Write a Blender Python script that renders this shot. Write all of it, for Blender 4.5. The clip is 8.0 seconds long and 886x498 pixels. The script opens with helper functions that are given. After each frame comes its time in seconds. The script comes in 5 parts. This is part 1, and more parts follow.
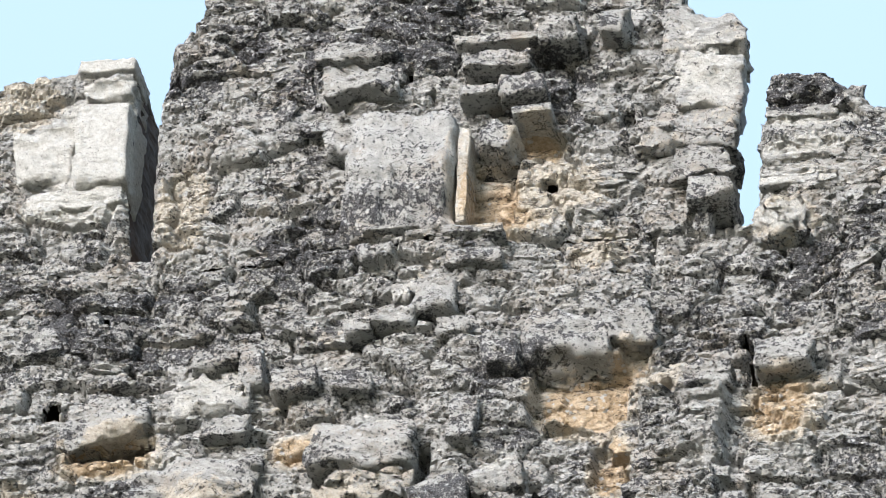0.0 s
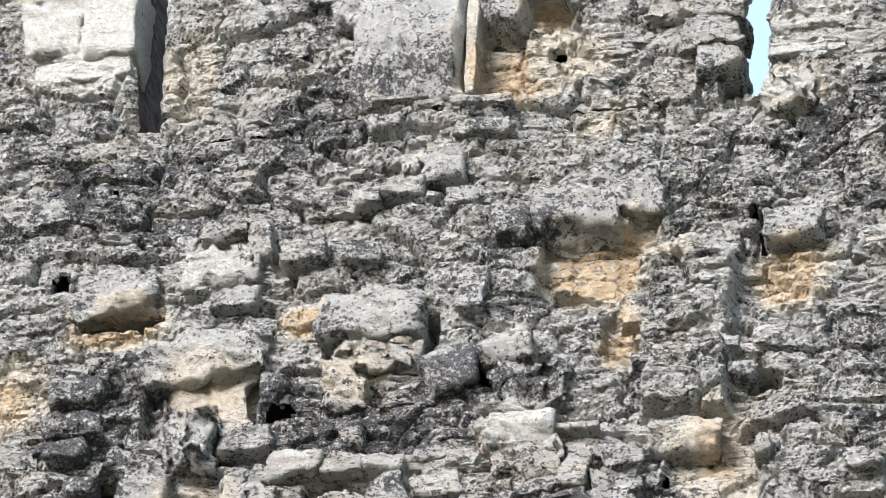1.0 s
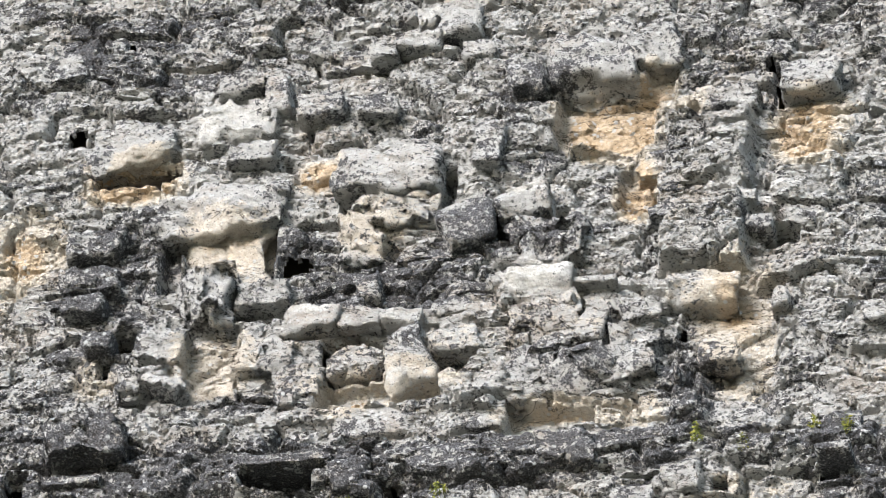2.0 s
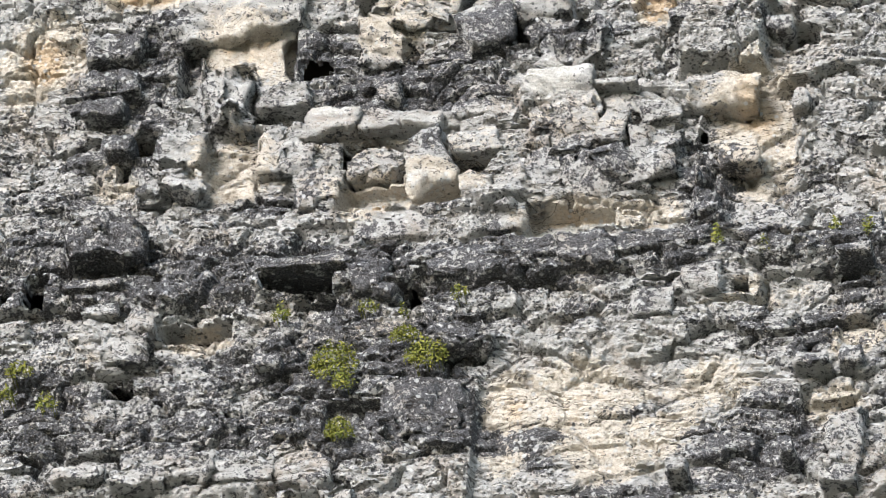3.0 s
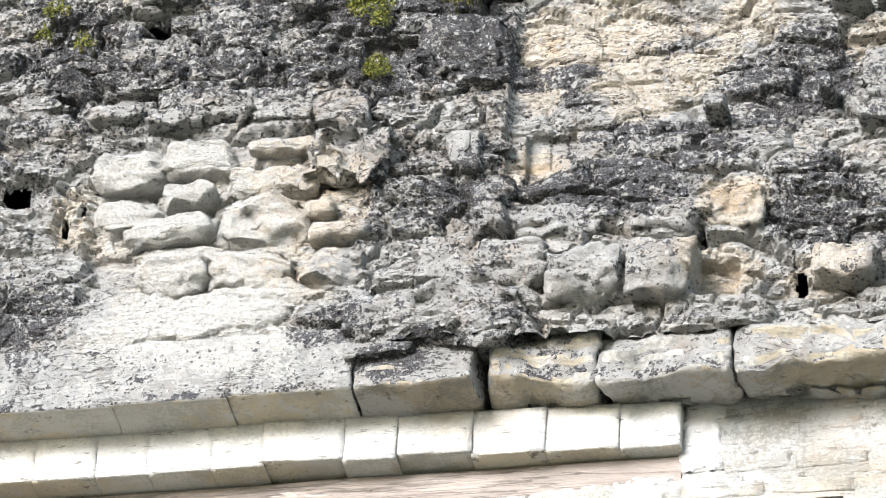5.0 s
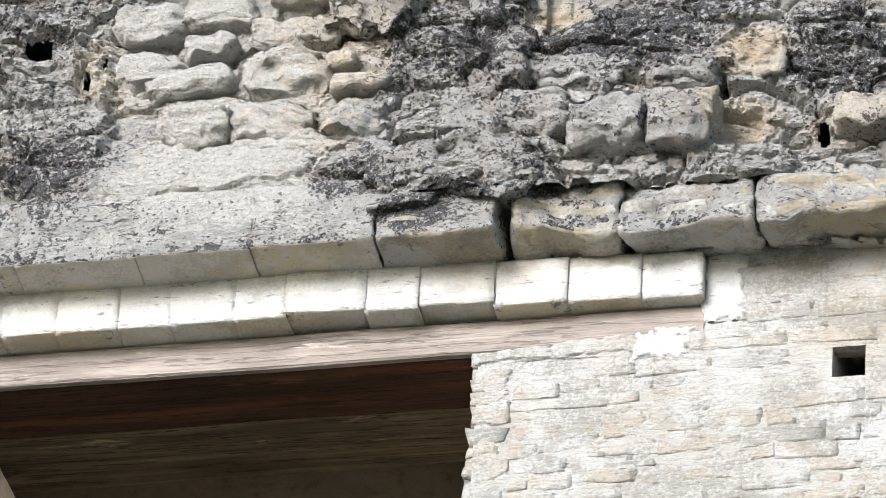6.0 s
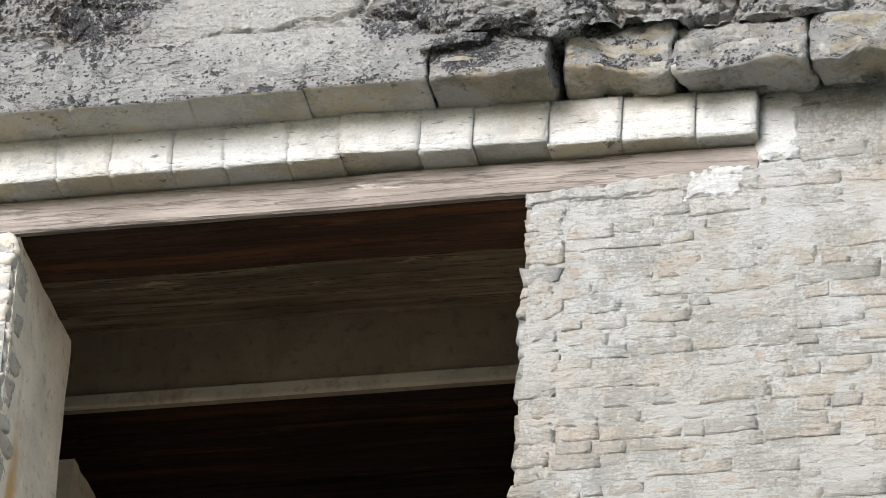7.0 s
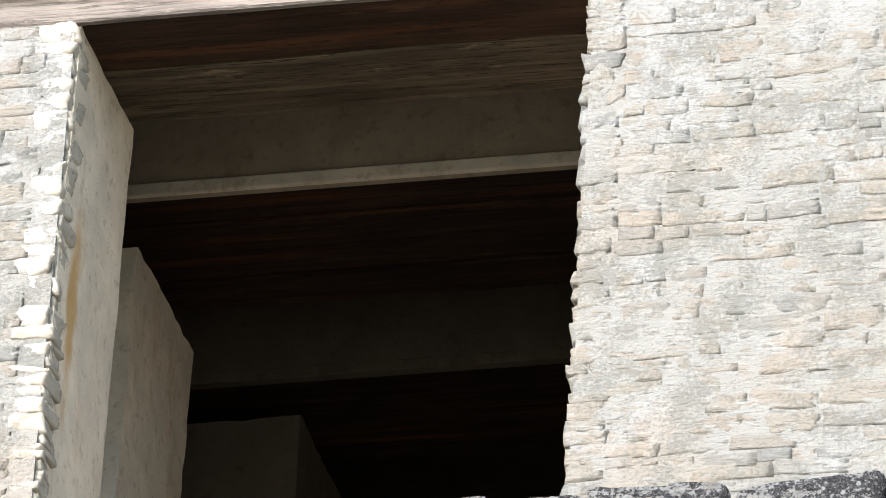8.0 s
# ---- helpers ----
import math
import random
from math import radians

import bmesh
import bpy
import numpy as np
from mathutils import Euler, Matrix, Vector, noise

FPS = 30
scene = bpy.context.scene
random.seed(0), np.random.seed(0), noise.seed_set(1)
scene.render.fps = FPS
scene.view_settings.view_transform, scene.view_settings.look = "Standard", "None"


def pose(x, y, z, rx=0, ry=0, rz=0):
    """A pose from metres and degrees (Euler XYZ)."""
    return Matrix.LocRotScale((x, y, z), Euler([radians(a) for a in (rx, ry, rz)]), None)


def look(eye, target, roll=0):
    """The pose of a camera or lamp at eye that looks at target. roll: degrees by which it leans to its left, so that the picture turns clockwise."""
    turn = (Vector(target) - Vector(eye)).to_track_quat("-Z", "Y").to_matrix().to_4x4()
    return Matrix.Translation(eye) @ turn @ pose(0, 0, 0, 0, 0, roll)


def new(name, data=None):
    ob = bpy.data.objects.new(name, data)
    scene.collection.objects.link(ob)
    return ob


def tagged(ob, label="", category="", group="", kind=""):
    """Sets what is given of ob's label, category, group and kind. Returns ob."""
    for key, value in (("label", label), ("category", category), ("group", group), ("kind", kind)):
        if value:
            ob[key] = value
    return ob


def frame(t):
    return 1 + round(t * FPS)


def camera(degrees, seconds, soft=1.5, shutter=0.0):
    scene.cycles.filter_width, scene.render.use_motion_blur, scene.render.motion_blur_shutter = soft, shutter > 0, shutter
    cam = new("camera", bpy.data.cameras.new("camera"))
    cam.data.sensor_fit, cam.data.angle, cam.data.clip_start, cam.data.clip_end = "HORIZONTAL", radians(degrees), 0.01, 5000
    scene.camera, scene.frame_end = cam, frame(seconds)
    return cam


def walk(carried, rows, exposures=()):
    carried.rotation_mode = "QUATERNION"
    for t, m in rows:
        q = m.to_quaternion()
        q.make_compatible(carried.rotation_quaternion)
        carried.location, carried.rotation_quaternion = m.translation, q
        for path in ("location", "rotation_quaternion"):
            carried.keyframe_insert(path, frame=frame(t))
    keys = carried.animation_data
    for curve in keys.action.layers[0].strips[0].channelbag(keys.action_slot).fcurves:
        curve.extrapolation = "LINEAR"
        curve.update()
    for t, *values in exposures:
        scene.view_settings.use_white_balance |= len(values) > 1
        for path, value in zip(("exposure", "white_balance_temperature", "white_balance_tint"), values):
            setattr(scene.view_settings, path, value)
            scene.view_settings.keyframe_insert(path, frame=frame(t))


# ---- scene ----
# A hand-held long lens that stands on the plaza and tilts down the front of a temple.
cam = camera(6.5, 8.0, soft=0.85)
EYE = (5.847, -23.860, 1.600)
# seconds, degrees left of the wall's normal, degrees up, lean to the left
ROWS = [
    (0.0, 13.780, 41.425, 4.596),
    (0.5, 13.750, 40.841, 4.526),
    (1.0, 13.771, 40.468, 4.458),
    (1.2, 13.787, 40.309, 4.431),
    (2.3, 13.847, 38.966, 4.286),
    (2.5, 13.860, 38.671, 4.260),
    (3.0, 13.886, 37.932, 4.196),
    (3.5, 13.912, 37.241, 4.134),
    (4.0, 13.938, 36.521, 4.072),
    (4.5, 13.968, 35.856, 4.012),
    (4.7, 13.983, 35.605, 3.987),
    (5.8, 14.065, 34.378, 3.857),
    (6.0, 14.105, 34.148, 3.834),
    (6.5, 14.281, 33.560, 3.776),
    (7.0, 14.487, 32.952, 3.719),
    (7.5, 14.700, 32.200, 3.662),
    (8.0, 14.908, 31.357, 3.605),
]
walk(cam, [(t, pose(*EYE, 90 + up, 0, left) @ pose(0, 0, 0, 0, 0, lean)) for t, left, up, lean in ROWS],
     exposures=((0.0, 2.3), (1.2, 2.42), (2.5, 2.52), (3.0, 2.5), (3.5, 2.54), (4.0, 2.62), (4.5, 2.6), (5.8, 2.22), (6.0, 2.14), (6.5, 1.92), (7.0, 1.74), (7.5, 1.76), (8.0, 2.14)))


# ---- light ----
world = bpy.data.worlds.new("sky")
scene.world = world
world.use_nodes = True
wn = world.node_tree
sky = wn.nodes.new("ShaderNodeTexSky")
sky.sky_type, sky.sun_disc = "NISHITA", False
sky.sun_elevation, sky.sun_rotation = radians(23), radians(205)
sky.air_density, sky.dust_density, sky.ozone_density = 1.0, 1.6, 1.0
wn.nodes["Background"].inputs["Strength"].default_value = 0.105
haze = wn.nodes.new("ShaderNodeMix")
haze.data_type = "RGBA"
haze.inputs[0].default_value, haze.inputs[7].default_value = 0.62, (1.58, 2.1, 2.55, 1)
wn.links.new(sky.outputs["Color"], haze.inputs[6])
wn.links.new(haze.outputs[2], wn.nodes["Background"].inputs["Color"])

sun = new("sun", bpy.data.lights.new("sun", "SUN"))
sun.data.energy, sun.data.angle, sun.data.color = 1.98, radians(28), (0.965, 0.948, 0.965)
# rather low, in front of the wall and a little to its west
sun.matrix_world = look((-17, -36, 31), (0, 0, 14))


# ---- materials ----
def shader(name, rough=0.9):
    m = bpy.data.materials.new(name)
    m.use_nodes = True
    b = m.node_tree.nodes["Principled BSDF"]
    b.inputs["Roughness"].default_value = rough
    b.inputs["Specular IOR Level"].default_value = 0.2
    return m, m.node_tree, b


def node(nt, kind, **values):
    n = nt.nodes.new(kind)
    for k, v in values.items():
        n.inputs[k].default_value = v
    return n


def place(nt, sx=1.0, sy=1.0, sz=1.0):
    """World position, stretched."""
    g = nt.nodes.new("ShaderNodeNewGeometry")
    m = nt.nodes.new("ShaderNodeMapping")
    m.inputs["Scale"].default_value = (sx, sy, sz)
    nt.links.new(g.outputs["Position"], m.inputs["Vector"])
    return m.outputs["Vector"]


def grain(nt, vec, scale, detail=6.0, rough=0.6):
    n = node(nt, "ShaderNodeTexNoise", Scale=scale, Detail=detail, Roughness=rough)
    nt.links.new(vec, n.inputs["Vector"])
    return n.outputs["Fac"]


def calc(nt, op, a, b=None, c=None, clamp=False):
    n = nt.nodes.new("ShaderNodeMath")
    n.operation, n.use_clamp = op, clamp
    for i, v in enumerate((a, b, c)):
        if v is None:
            continue
        if isinstance(v, (int, float)):
            n.inputs[i].default_value = v
        else:
            nt.links.new(v, n.inputs[i])
    return n.outputs[0]


def step(nt, v, lo, hi, a=0.0, b=1.0):
    n = node(nt, "ShaderNodeMapRange")
    n.interpolation_type = "SMOOTHSTEP"
    for i, x in enumerate((None, lo, hi, a, b)):
        if x is not None:
            n.inputs[i].default_value = x
    nt.links.new(v, n.inputs[0])
    return n.outputs[0]


def blend(nt, fac, a, b, mode="MIX"):
    n = nt.nodes.new("ShaderNodeMix")
    n.data_type, n.blend_type = "RGBA", mode
    for s, v in ((0, fac), (6, a), (7, b)):
        if isinstance(v, (int, float)):
            n.inputs[s].default_value = v
        elif isinstance(v, tuple):
            n.inputs[s].default_value = (*v, 1.0)
        else:
            nt.links.new(v, n.inputs[s])
    return n.outputs[2]


def relief(nt, bsdf, height, strength, distance):
    n = node(nt, "ShaderNodeBump", Strength=strength, Distance=distance)
    nt.links.new(height, n.inputs["Height"])
    nt.links.new(n.outputs["Normal"], bsdf.inputs["Normal"])


def attribute(nt, name):
    n = nt.nodes.new("ShaderNodeAttribute")
    n.attribute_name = name
    return n.outputs["Fac"]


def limestone(name):
    """Old limestone: cream where freshly broken, grey where weathered, with black and white lichen."""
    m, nt, b = shader(name, 0.95)
    vec, bed = place(nt), place(nt, 1, 1, 3.5)
    big, mid, fine, dust = grain(nt, vec, 5, 6, 0.65), grain(nt, vec, 17, 9, 0.7), grain(nt, vec, 48, 9, 0.75), grain(nt, vec, 130, 6, 0.7)
    band = grain(nt, bed, 10, 9, 0.72)
    dark, cream, pale = attribute(nt, "dark"), attribute(nt, "cream"), attribute(nt, "pale")

    def off(v, k):
        return calc(nt, "MULTIPLY", calc(nt, "SUBTRACT", v, 0.5), k)

    # weathered grey body
    grey = blend(nt, step(nt, mid, 0.36, 0.64), (0.35, 0.345, 0.333), (0.47, 0.465, 0.45))
    grey = blend(nt, step(nt, band, 0.5, 0.62, 0, 0.75), grey, (0.475, 0.47, 0.455))
    # earth-brown stain in patches
    stain = calc(nt, "ADD", grain(nt, vec, 3.1, 7, 0.7), off(fine, 0.4))
    grey = blend(nt, step(nt, stain, 0.50, 0.66, 0, 0.6), grey, (0.37, 0.315, 0.262))
    # broken faces
    fresh = blend(nt, step(nt, fine, 0.36, 0.62), (0.45, 0.395, 0.325), (0.61, 0.565, 0.495))
    ochre = blend(nt, step(nt, mid, 0.4, 0.6), (0.42, 0.315, 0.205), (0.60, 0.48, 0.35))
    deep = step(nt, calc(nt, "ADD", cream, off(mid, 1.2)), 1.0, 1.55)
    fresh = blend(nt, deep, fresh, ochre)
    w = calc(nt, "ADD", cream, calc(nt, "ADD", off(mid, 1.6), off(band, 1.3)))
    col = blend(nt, step(nt, w, 0.36, 0.6), grey, fresh)
    # bleached stone
    white = blend(nt, step(nt, fine, 0.36, 0.6), (0.43, 0.418, 0.388), (0.585, 0.575, 0.545))
    w = calc(nt, "ADD", pale, calc(nt, "ADD", off(mid, 1.5), off(band, 0.7)))
    col = blend(nt, step(nt, w, 0.35, 0.6), col, white)
    # black crust
    w = calc(nt, "ADD", calc(nt, "ADD", off(big, 2.4), off(mid, 2.4)), calc(nt, "ADD", off(fine, 3.3), calc(nt, "ADD", off(band, 2.0), dark)))
    crust = blend(nt, step(nt, dust, 0.4, 0.62), (0.018, 0.018, 0.021), (0.150, 0.150, 0.160))
    col = blend(nt, step(nt, w, 0.47, 0.58, 0, 0.95), col, crust)
    # fissures along the bedding
    lines = node(nt, "ShaderNodeTexNoise", Scale=6.0, Detail=7.0, Roughness=0.62, Distortion=0.6)
    nt.links.new(place(nt, 1, 1, 3.2), lines.inputs["Vector"])
    gap = step(nt, calc(nt, "ABSOLUTE", calc(nt, "SUBTRACT", lines.outputs["Fac"], 0.5)), 0.016, 0.004)
    gap = calc(nt, "MULTIPLY", gap, step(nt, calc(nt, "SUBTRACT", grain(nt, vec, 4.2, 3), calc(nt, "MULTIPLY", pale, 0.25)), 0.40, 0.55))
    col = blend(nt, calc(nt, "MULTIPLY", gap, 0.8), col, (0.045, 0.038, 0.034))
    # pale lichen, in round spots and in crumbs
    v = node(nt, "ShaderNodeTexVoronoi", Scale=26.0, Randomness=1.0)
    v.feature = "F1"
    nt.links.new(vec, v.inputs["Vector"])
    ring = calc(nt, "ADD", v.outputs["Distance"], off(fine, 0.6))
    spot = calc(nt, "MULTIPLY", step(nt, ring, 0.30, 0.18), step(nt, grain(nt, vec, 7, 4), 0.43, 0.53))
    col = blend(nt, calc(nt, "MULTIPLY", spot, 0.85), col, (0.52, 0.525, 0.52))
    crumb = grain(nt, vec, 85, 5, 0.7)
    col = blend(nt, step(nt, crumb, 0.60, 0.66, 0, 0.65), col, (0.54, 0.536, 0.52))
    # black lichen, in small grains over the bare stone
    k = node(nt, "ShaderNodeTexVoronoi", Scale=44.0, Randomness=1.0)
    nt.links.new(vec, k.inputs["Vector"])
    pepper = calc(nt, "MULTIPLY", step(nt, calc(nt, "ADD", k.outputs["Distance"], off(dust, 0.8)), 0.34, 0.22), step(nt, calc(nt, "ADD", grain(nt, vec, 6.3, 5), calc(nt, "MULTIPLY", calc(nt, "SUBTRACT", dark, calc(nt, "ADD", pale, cream)), 0.12)), 0.44, 0.54))
    col = blend(nt, calc(nt, "MULTIPLY", pepper, 0.8), col, (0.07, 0.07, 0.076))
    # fine pits, with the shade inside them painted dark
    col = blend(nt, step(nt, dust, 0.42, 0.33, 0, 0.8), col, (0.03, 0.028, 0.026))
    hole = step(nt, calc(nt, "ADD", grain(nt, bed, 30, 5, 0.65), off(big, 0.3)), 0.36, 0.30)
    col = blend(nt, calc(nt, "MULTIPLY", hole, 0.8), col, (0.02, 0.018, 0.017))
    nt.links.new(col, b.inputs["Base Color"])
    h = calc(nt, "ADD", calc(nt, "SUBTRACT", calc(nt, "SUBTRACT", fine, calc(nt, "MULTIPLY", hole, 0.5)), calc(nt, "MULTIPLY", gap, 0.35)), calc(nt, "MULTIPLY", dust, 0.45))
    h = calc(nt, "ADD", h, calc(nt, "ADD", calc(nt, "MULTIPLY", mid, 1.2), calc(nt, "MULTIPLY", band, 0.6)))
    relief(nt, b, h, 1.0, 0.034)
    return m


def masonry(name, tones, mortar=False, crust=0.7):
    """Small pale wall stones; the tone differs from stone to stone."""
    m, nt, b = shader(name, 0.92)
    info = nt.nodes.new("ShaderNodeObjectInfo")
    ramp = nt.nodes.new("ShaderNodeValToRGB")
    ramp.color_ramp.interpolation = "LINEAR"
    for i, c in enumerate(tones):
        e = ramp.color_ramp.elements[i] if i < 2 else ramp.color_ramp.elements.new(0.5)
        e.position, e.color = i / (len(tones) - 1), (*c, 1)
    nt.links.new(info.outputs["Random"], ramp.inputs["Fac"])
    vec, bed = place(nt), place(nt, 1, 1, 4)
    mid, fine, band, dust = grain(nt, vec, 14, 8, 0.7), grain(nt, vec, 60, 7, 0.7), grain(nt, bed, 12, 9, 0.7), grain(nt, vec, 150, 5, 0.7)
    big = grain(nt, vec, 2.3, 7, 0.65)
    col = ramp.outputs["Color"]
    if mortar:
        col = tones[0]
    col = blend(nt, step(nt, mid, 0.48, 0.66, 0, 0.45), col, (0.375, 0.366, 0.342))
    col = blend(nt, step(nt, fine, 0.47, 0.36, 0, 0.3), col, (0.40, 0.35, 0.29))
    # limewash smears
    # (thickest under the lintel, where the repair ended)
    high = nt.nodes.new("ShaderNodeSeparateXYZ")
    nt.links.new(vec, high.inputs[0])
    wash = calc(nt, "ADD", big, calc(nt, "MULTIPLY", calc(nt, "SUBTRACT", mid, 0.5), 0.5))
    wash = calc(nt, "ADD", wash, step(nt, high.outputs["Z"], 16.7, 17.75, -0.03, 0.07))
    col = blend(nt, step(nt, wash, 0.505, 0.61, 0, 0.7), col, (0.43, 0.434, 0.43) if crust > 0.5 else (0.62, 0.622, 0.615))
    # warm patches
    col = blend(nt, step(nt, grain(nt, vec, 1.6, 5, 0.6), 0.5, 0.64, 0, 0.4), col, (0.40, 0.325, 0.25))
    # grey crust
    w = calc(nt, "ADD", grain(nt, vec, 3.6, 8, 0.75), calc(nt, "MULTIPLY", calc(nt, "SUBTRACT", fine, 0.5), 0.7))
    col = blend(nt, step(nt, w, 0.47, 0.60, 0, crust), col, (0.225, 0.223, 0.20))
    # bedding cracks and pits
    col = blend(nt, step(nt, band, 0.41, 0.33, 0, 0.75), col, (0.13, 0.115, 0.095))
    col = blend(nt, step(nt, dust, 0.36, 0.28, 0, 0.45), col, (0.14, 0.12, 0.10))
    nt.links.new(col, b.inputs["Base Color"])
    relief(nt, b, calc(nt, "ADD", calc(nt, "MULTIPLY", fine, 0.7), calc(nt, "ADD", mid, calc(nt, "MULTIPLY", band, 1.1))), 1.0, 0.016)
    return m


def timber(name, dark, light, rough=0.7, rust=0.0, split=0.6):
    """Sawn beams with the grain along the wall, split along it and bleached in patches."""
    m, nt, b = shader(name, rough)
    along = place(nt, 0.5, 14, 14)
    g, fine = grain(nt, along, 2.2, 8, 0.65), grain(nt, along, 9, 6, 0.6)
    blot = grain(nt, place(nt, 0.8, 3, 3), 2.6, 7, 0.7)
    col = blend(nt, step(nt, g, 0.32, 0.68), dark, light)
    col = blend(nt, step(nt, blot, 0.40, 0.62, 0, 0.55), col, tuple(c * 0.6 for c in dark))
    if rust:
        col = blend(nt, step(nt, grain(nt, place(nt, 0.3, 9, 9), 1.6, 6, 0.6), 0.52, 0.66, 0, rust), col, (0.17, 0.058, 0.016))
    col = blend(nt, step(nt, grain(nt, place(nt, 1.2, 6, 6), 2.1, 6, 0.7), 0.60, 0.70, 0, 0.7), col, tuple(c * 2.0 for c in light))
    line_ = calc(nt, "ABSOLUTE", calc(nt, "SUBTRACT", grain(nt, place(nt, 0.35, 7, 7), 2.4, 5, 0.6), 0.5))
    crack = step(nt, line_, 0.012, 0.003)
    col = blend(nt, calc(nt, "MULTIPLY", crack, split), col, tuple(c * 0.2 for c in dark))
    col = blend(nt, step(nt, fine, 0.42, 0.3, 0, 0.6), col, tuple(c * 0.4 for c in dark))
    nt.links.new(col, b.inputs["Base Color"])
    relief(nt, b, calc(nt, "SUBTRACT", calc(nt, "ADD", g, fine), crack), 0.7, 0.012)
    return m


def plaster(name, base, stain, streak=False):
    m, nt, b = shader(name, 0.9)
    vec = place(nt)
    a, c = grain(nt, vec, 3.5, 7, 0.6), grain(nt, vec, 40, 6, 0.65)
    col = blend(nt, step(nt, a, 0.35, 0.7), base, tuple(min(1, k * 1.25) for k in base))
    col = blend(nt, step(nt, grain(nt, place(nt, 1, 1, 0.3), 5.5, 7, 0.65), 0.54, 0.72, 0, 0.5), col, stain)
    col = blend(nt, step(nt, grain(nt, vec, 15, 8, 0.72), 0.52, 0.66, 0, 0.4), col, tuple(k * 0.62 for k in stain))
    col = blend(nt, step(nt, c, 0.39, 0.28, 0, 0.6), col, tuple(k * 0.35 for k in base))
    if streak:
        # one rusty run of water, about half a metre long
        d = node(nt, "ShaderNodeVectorMath")
        d.operation = "DISTANCE"
        nt.links.new(place(nt, 1, 1, 0.16), d.inputs[0])
        d.inputs[1].default_value = streak
        w = calc(nt, "ADD", d.outputs["Value"], calc(nt, "MULTIPLY", calc(nt, "SUBTRACT", a, 0.5), 0.12))
        col = blend(nt, step(nt, w, 0.085, 0.03, 0, 0.8), col, (0.64, 0.38, 0.12))
    nt.links.new(col, b.inputs["Base Color"])
    relief(nt, b, calc(nt, "ADD", a, calc(nt, "MULTIPLY", c, 0.4)), 0.5, 0.02)
    return m


def leafy(name):
    m, nt, b = shader(name, 0.75)
    info = nt.nodes.new("ShaderNodeNewGeometry")
    ramp = nt.nodes.new("ShaderNodeValToRGB")
    ramp.color_ramp.elements[0].color = (0.06, 0.075, 0.012, 1)
    ramp.color_ramp.elements[1].color = (0.17, 0.165, 0.028, 1)
    nt.links.new(info.outputs["Random Per Island"], ramp.inputs["Fac"])
    nt.links.new(ramp.outputs["Color"], b.inputs["Base Color"])
    return m


def earth(name):
    m, nt, b = shader(name, 1.0)
    vec = place(nt)
    col = blend(nt, step(nt, grain(nt, vec, 0.35, 8), 0.35, 0.65), (0.11, 0.115, 0.06), (0.27, 0.25, 0.20))
    nt.links.new(col, b.inputs["Base Color"])
    relief(nt, b, grain(nt, vec, 6, 8), 0.6, 0.05)
    return m


STONE = limestone("weathered_limestone")
MASON = masonry("wall_stones", [(0.256, 0.256, 0.236), (0.328, 0.320, 0.292), (0.248, 0.250, 0.239), (0.344, 0.307, 0.260), (0.288, 0.285, 0.260), (0.424, 0.424, 0.412), (0.264, 0.264, 0.244), (0.336, 0.312, 0.268)])
MORTAR = masonry("lime_mortar", [(0.365, 0.36, 0.338), (0.7, 0.66, 0.6)], True)
WHITE = masonry("white_course", [(0.74, 0.725, 0.68), (0.78, 0.77, 0.74), (0.70, 0.66, 0.585), (0.79, 0.79, 0.78)], crust=0.22)
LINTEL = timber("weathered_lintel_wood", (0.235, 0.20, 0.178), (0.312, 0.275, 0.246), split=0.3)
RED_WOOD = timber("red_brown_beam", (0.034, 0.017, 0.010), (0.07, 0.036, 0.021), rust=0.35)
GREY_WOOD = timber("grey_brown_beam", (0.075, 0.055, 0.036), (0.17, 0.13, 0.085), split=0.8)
# the red-brown wood again, darkened for the shade of the inner doorways
SHADED_WOOD = timber("shaded_red_brown_beam", (0.022, 0.012, 0.009), (0.058, 0.033, 0.022), rust=0.35)
# clean cream undersides, lightened further for light bounced off the ground
SOFFIT_STONE = masonry("sheltered_bounce_lit_cream", [(0.60, 0.535, 0.41), (0.66, 0.60, 0.47), (0.55, 0.475, 0.35)], crust=0.3)
# right flank of the west pier, its shade put into the brown
SHADED_FLANK = plaster("shaded_brown_stone", (0.055, 0.04, 0.033), (0.025, 0.018, 0.016))
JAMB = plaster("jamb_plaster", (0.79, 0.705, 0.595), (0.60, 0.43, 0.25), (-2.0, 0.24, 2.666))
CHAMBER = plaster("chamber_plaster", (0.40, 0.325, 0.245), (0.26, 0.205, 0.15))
# plaster of the deep rooms, darkened to carry their shade
SHADED_PLASTER = plaster("shaded_inner_plaster", (0.13, 0.108, 0.085), (0.075, 0.06, 0.046))
PLANT = leafy("yellow_green_leaves")
FLAKE = plaster("broken_pale_stone", (0.47, 0.43, 0.37), (0.33, 0.28, 0.22))
LIME = masonry("lime_repair", [(0.50, 0.503, 0.502), (0.62, 0.62, 0.61)], True, 0.3)
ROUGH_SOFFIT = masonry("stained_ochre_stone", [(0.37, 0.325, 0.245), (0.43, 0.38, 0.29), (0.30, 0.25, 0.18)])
GROUND = earth("plaza_ground")


# ---- noise fields ----
def cell(i, j, seed):
    """A fixed random number for each cell of a grid."""
    h = np.sin(i * 127.1 + j * 311.7 + seed * 74.7) * 43758.5453
    return h - np.floor(h)


def soft(x, z, seed=0):
    i, j = np.floor(x), np.floor(z)
    u, v = x - i, z - j
    u, v = u * u * (3 - 2 * u), v * v * (3 - 2 * v)
    a = cell(i, j, seed) * (1 - u) + cell(i + 1, j, seed) * u
    b = cell(i, j + 1, seed) * (1 - u) + cell(i + 1, j + 1, seed) * u
    return a * (1 - v) + b * v


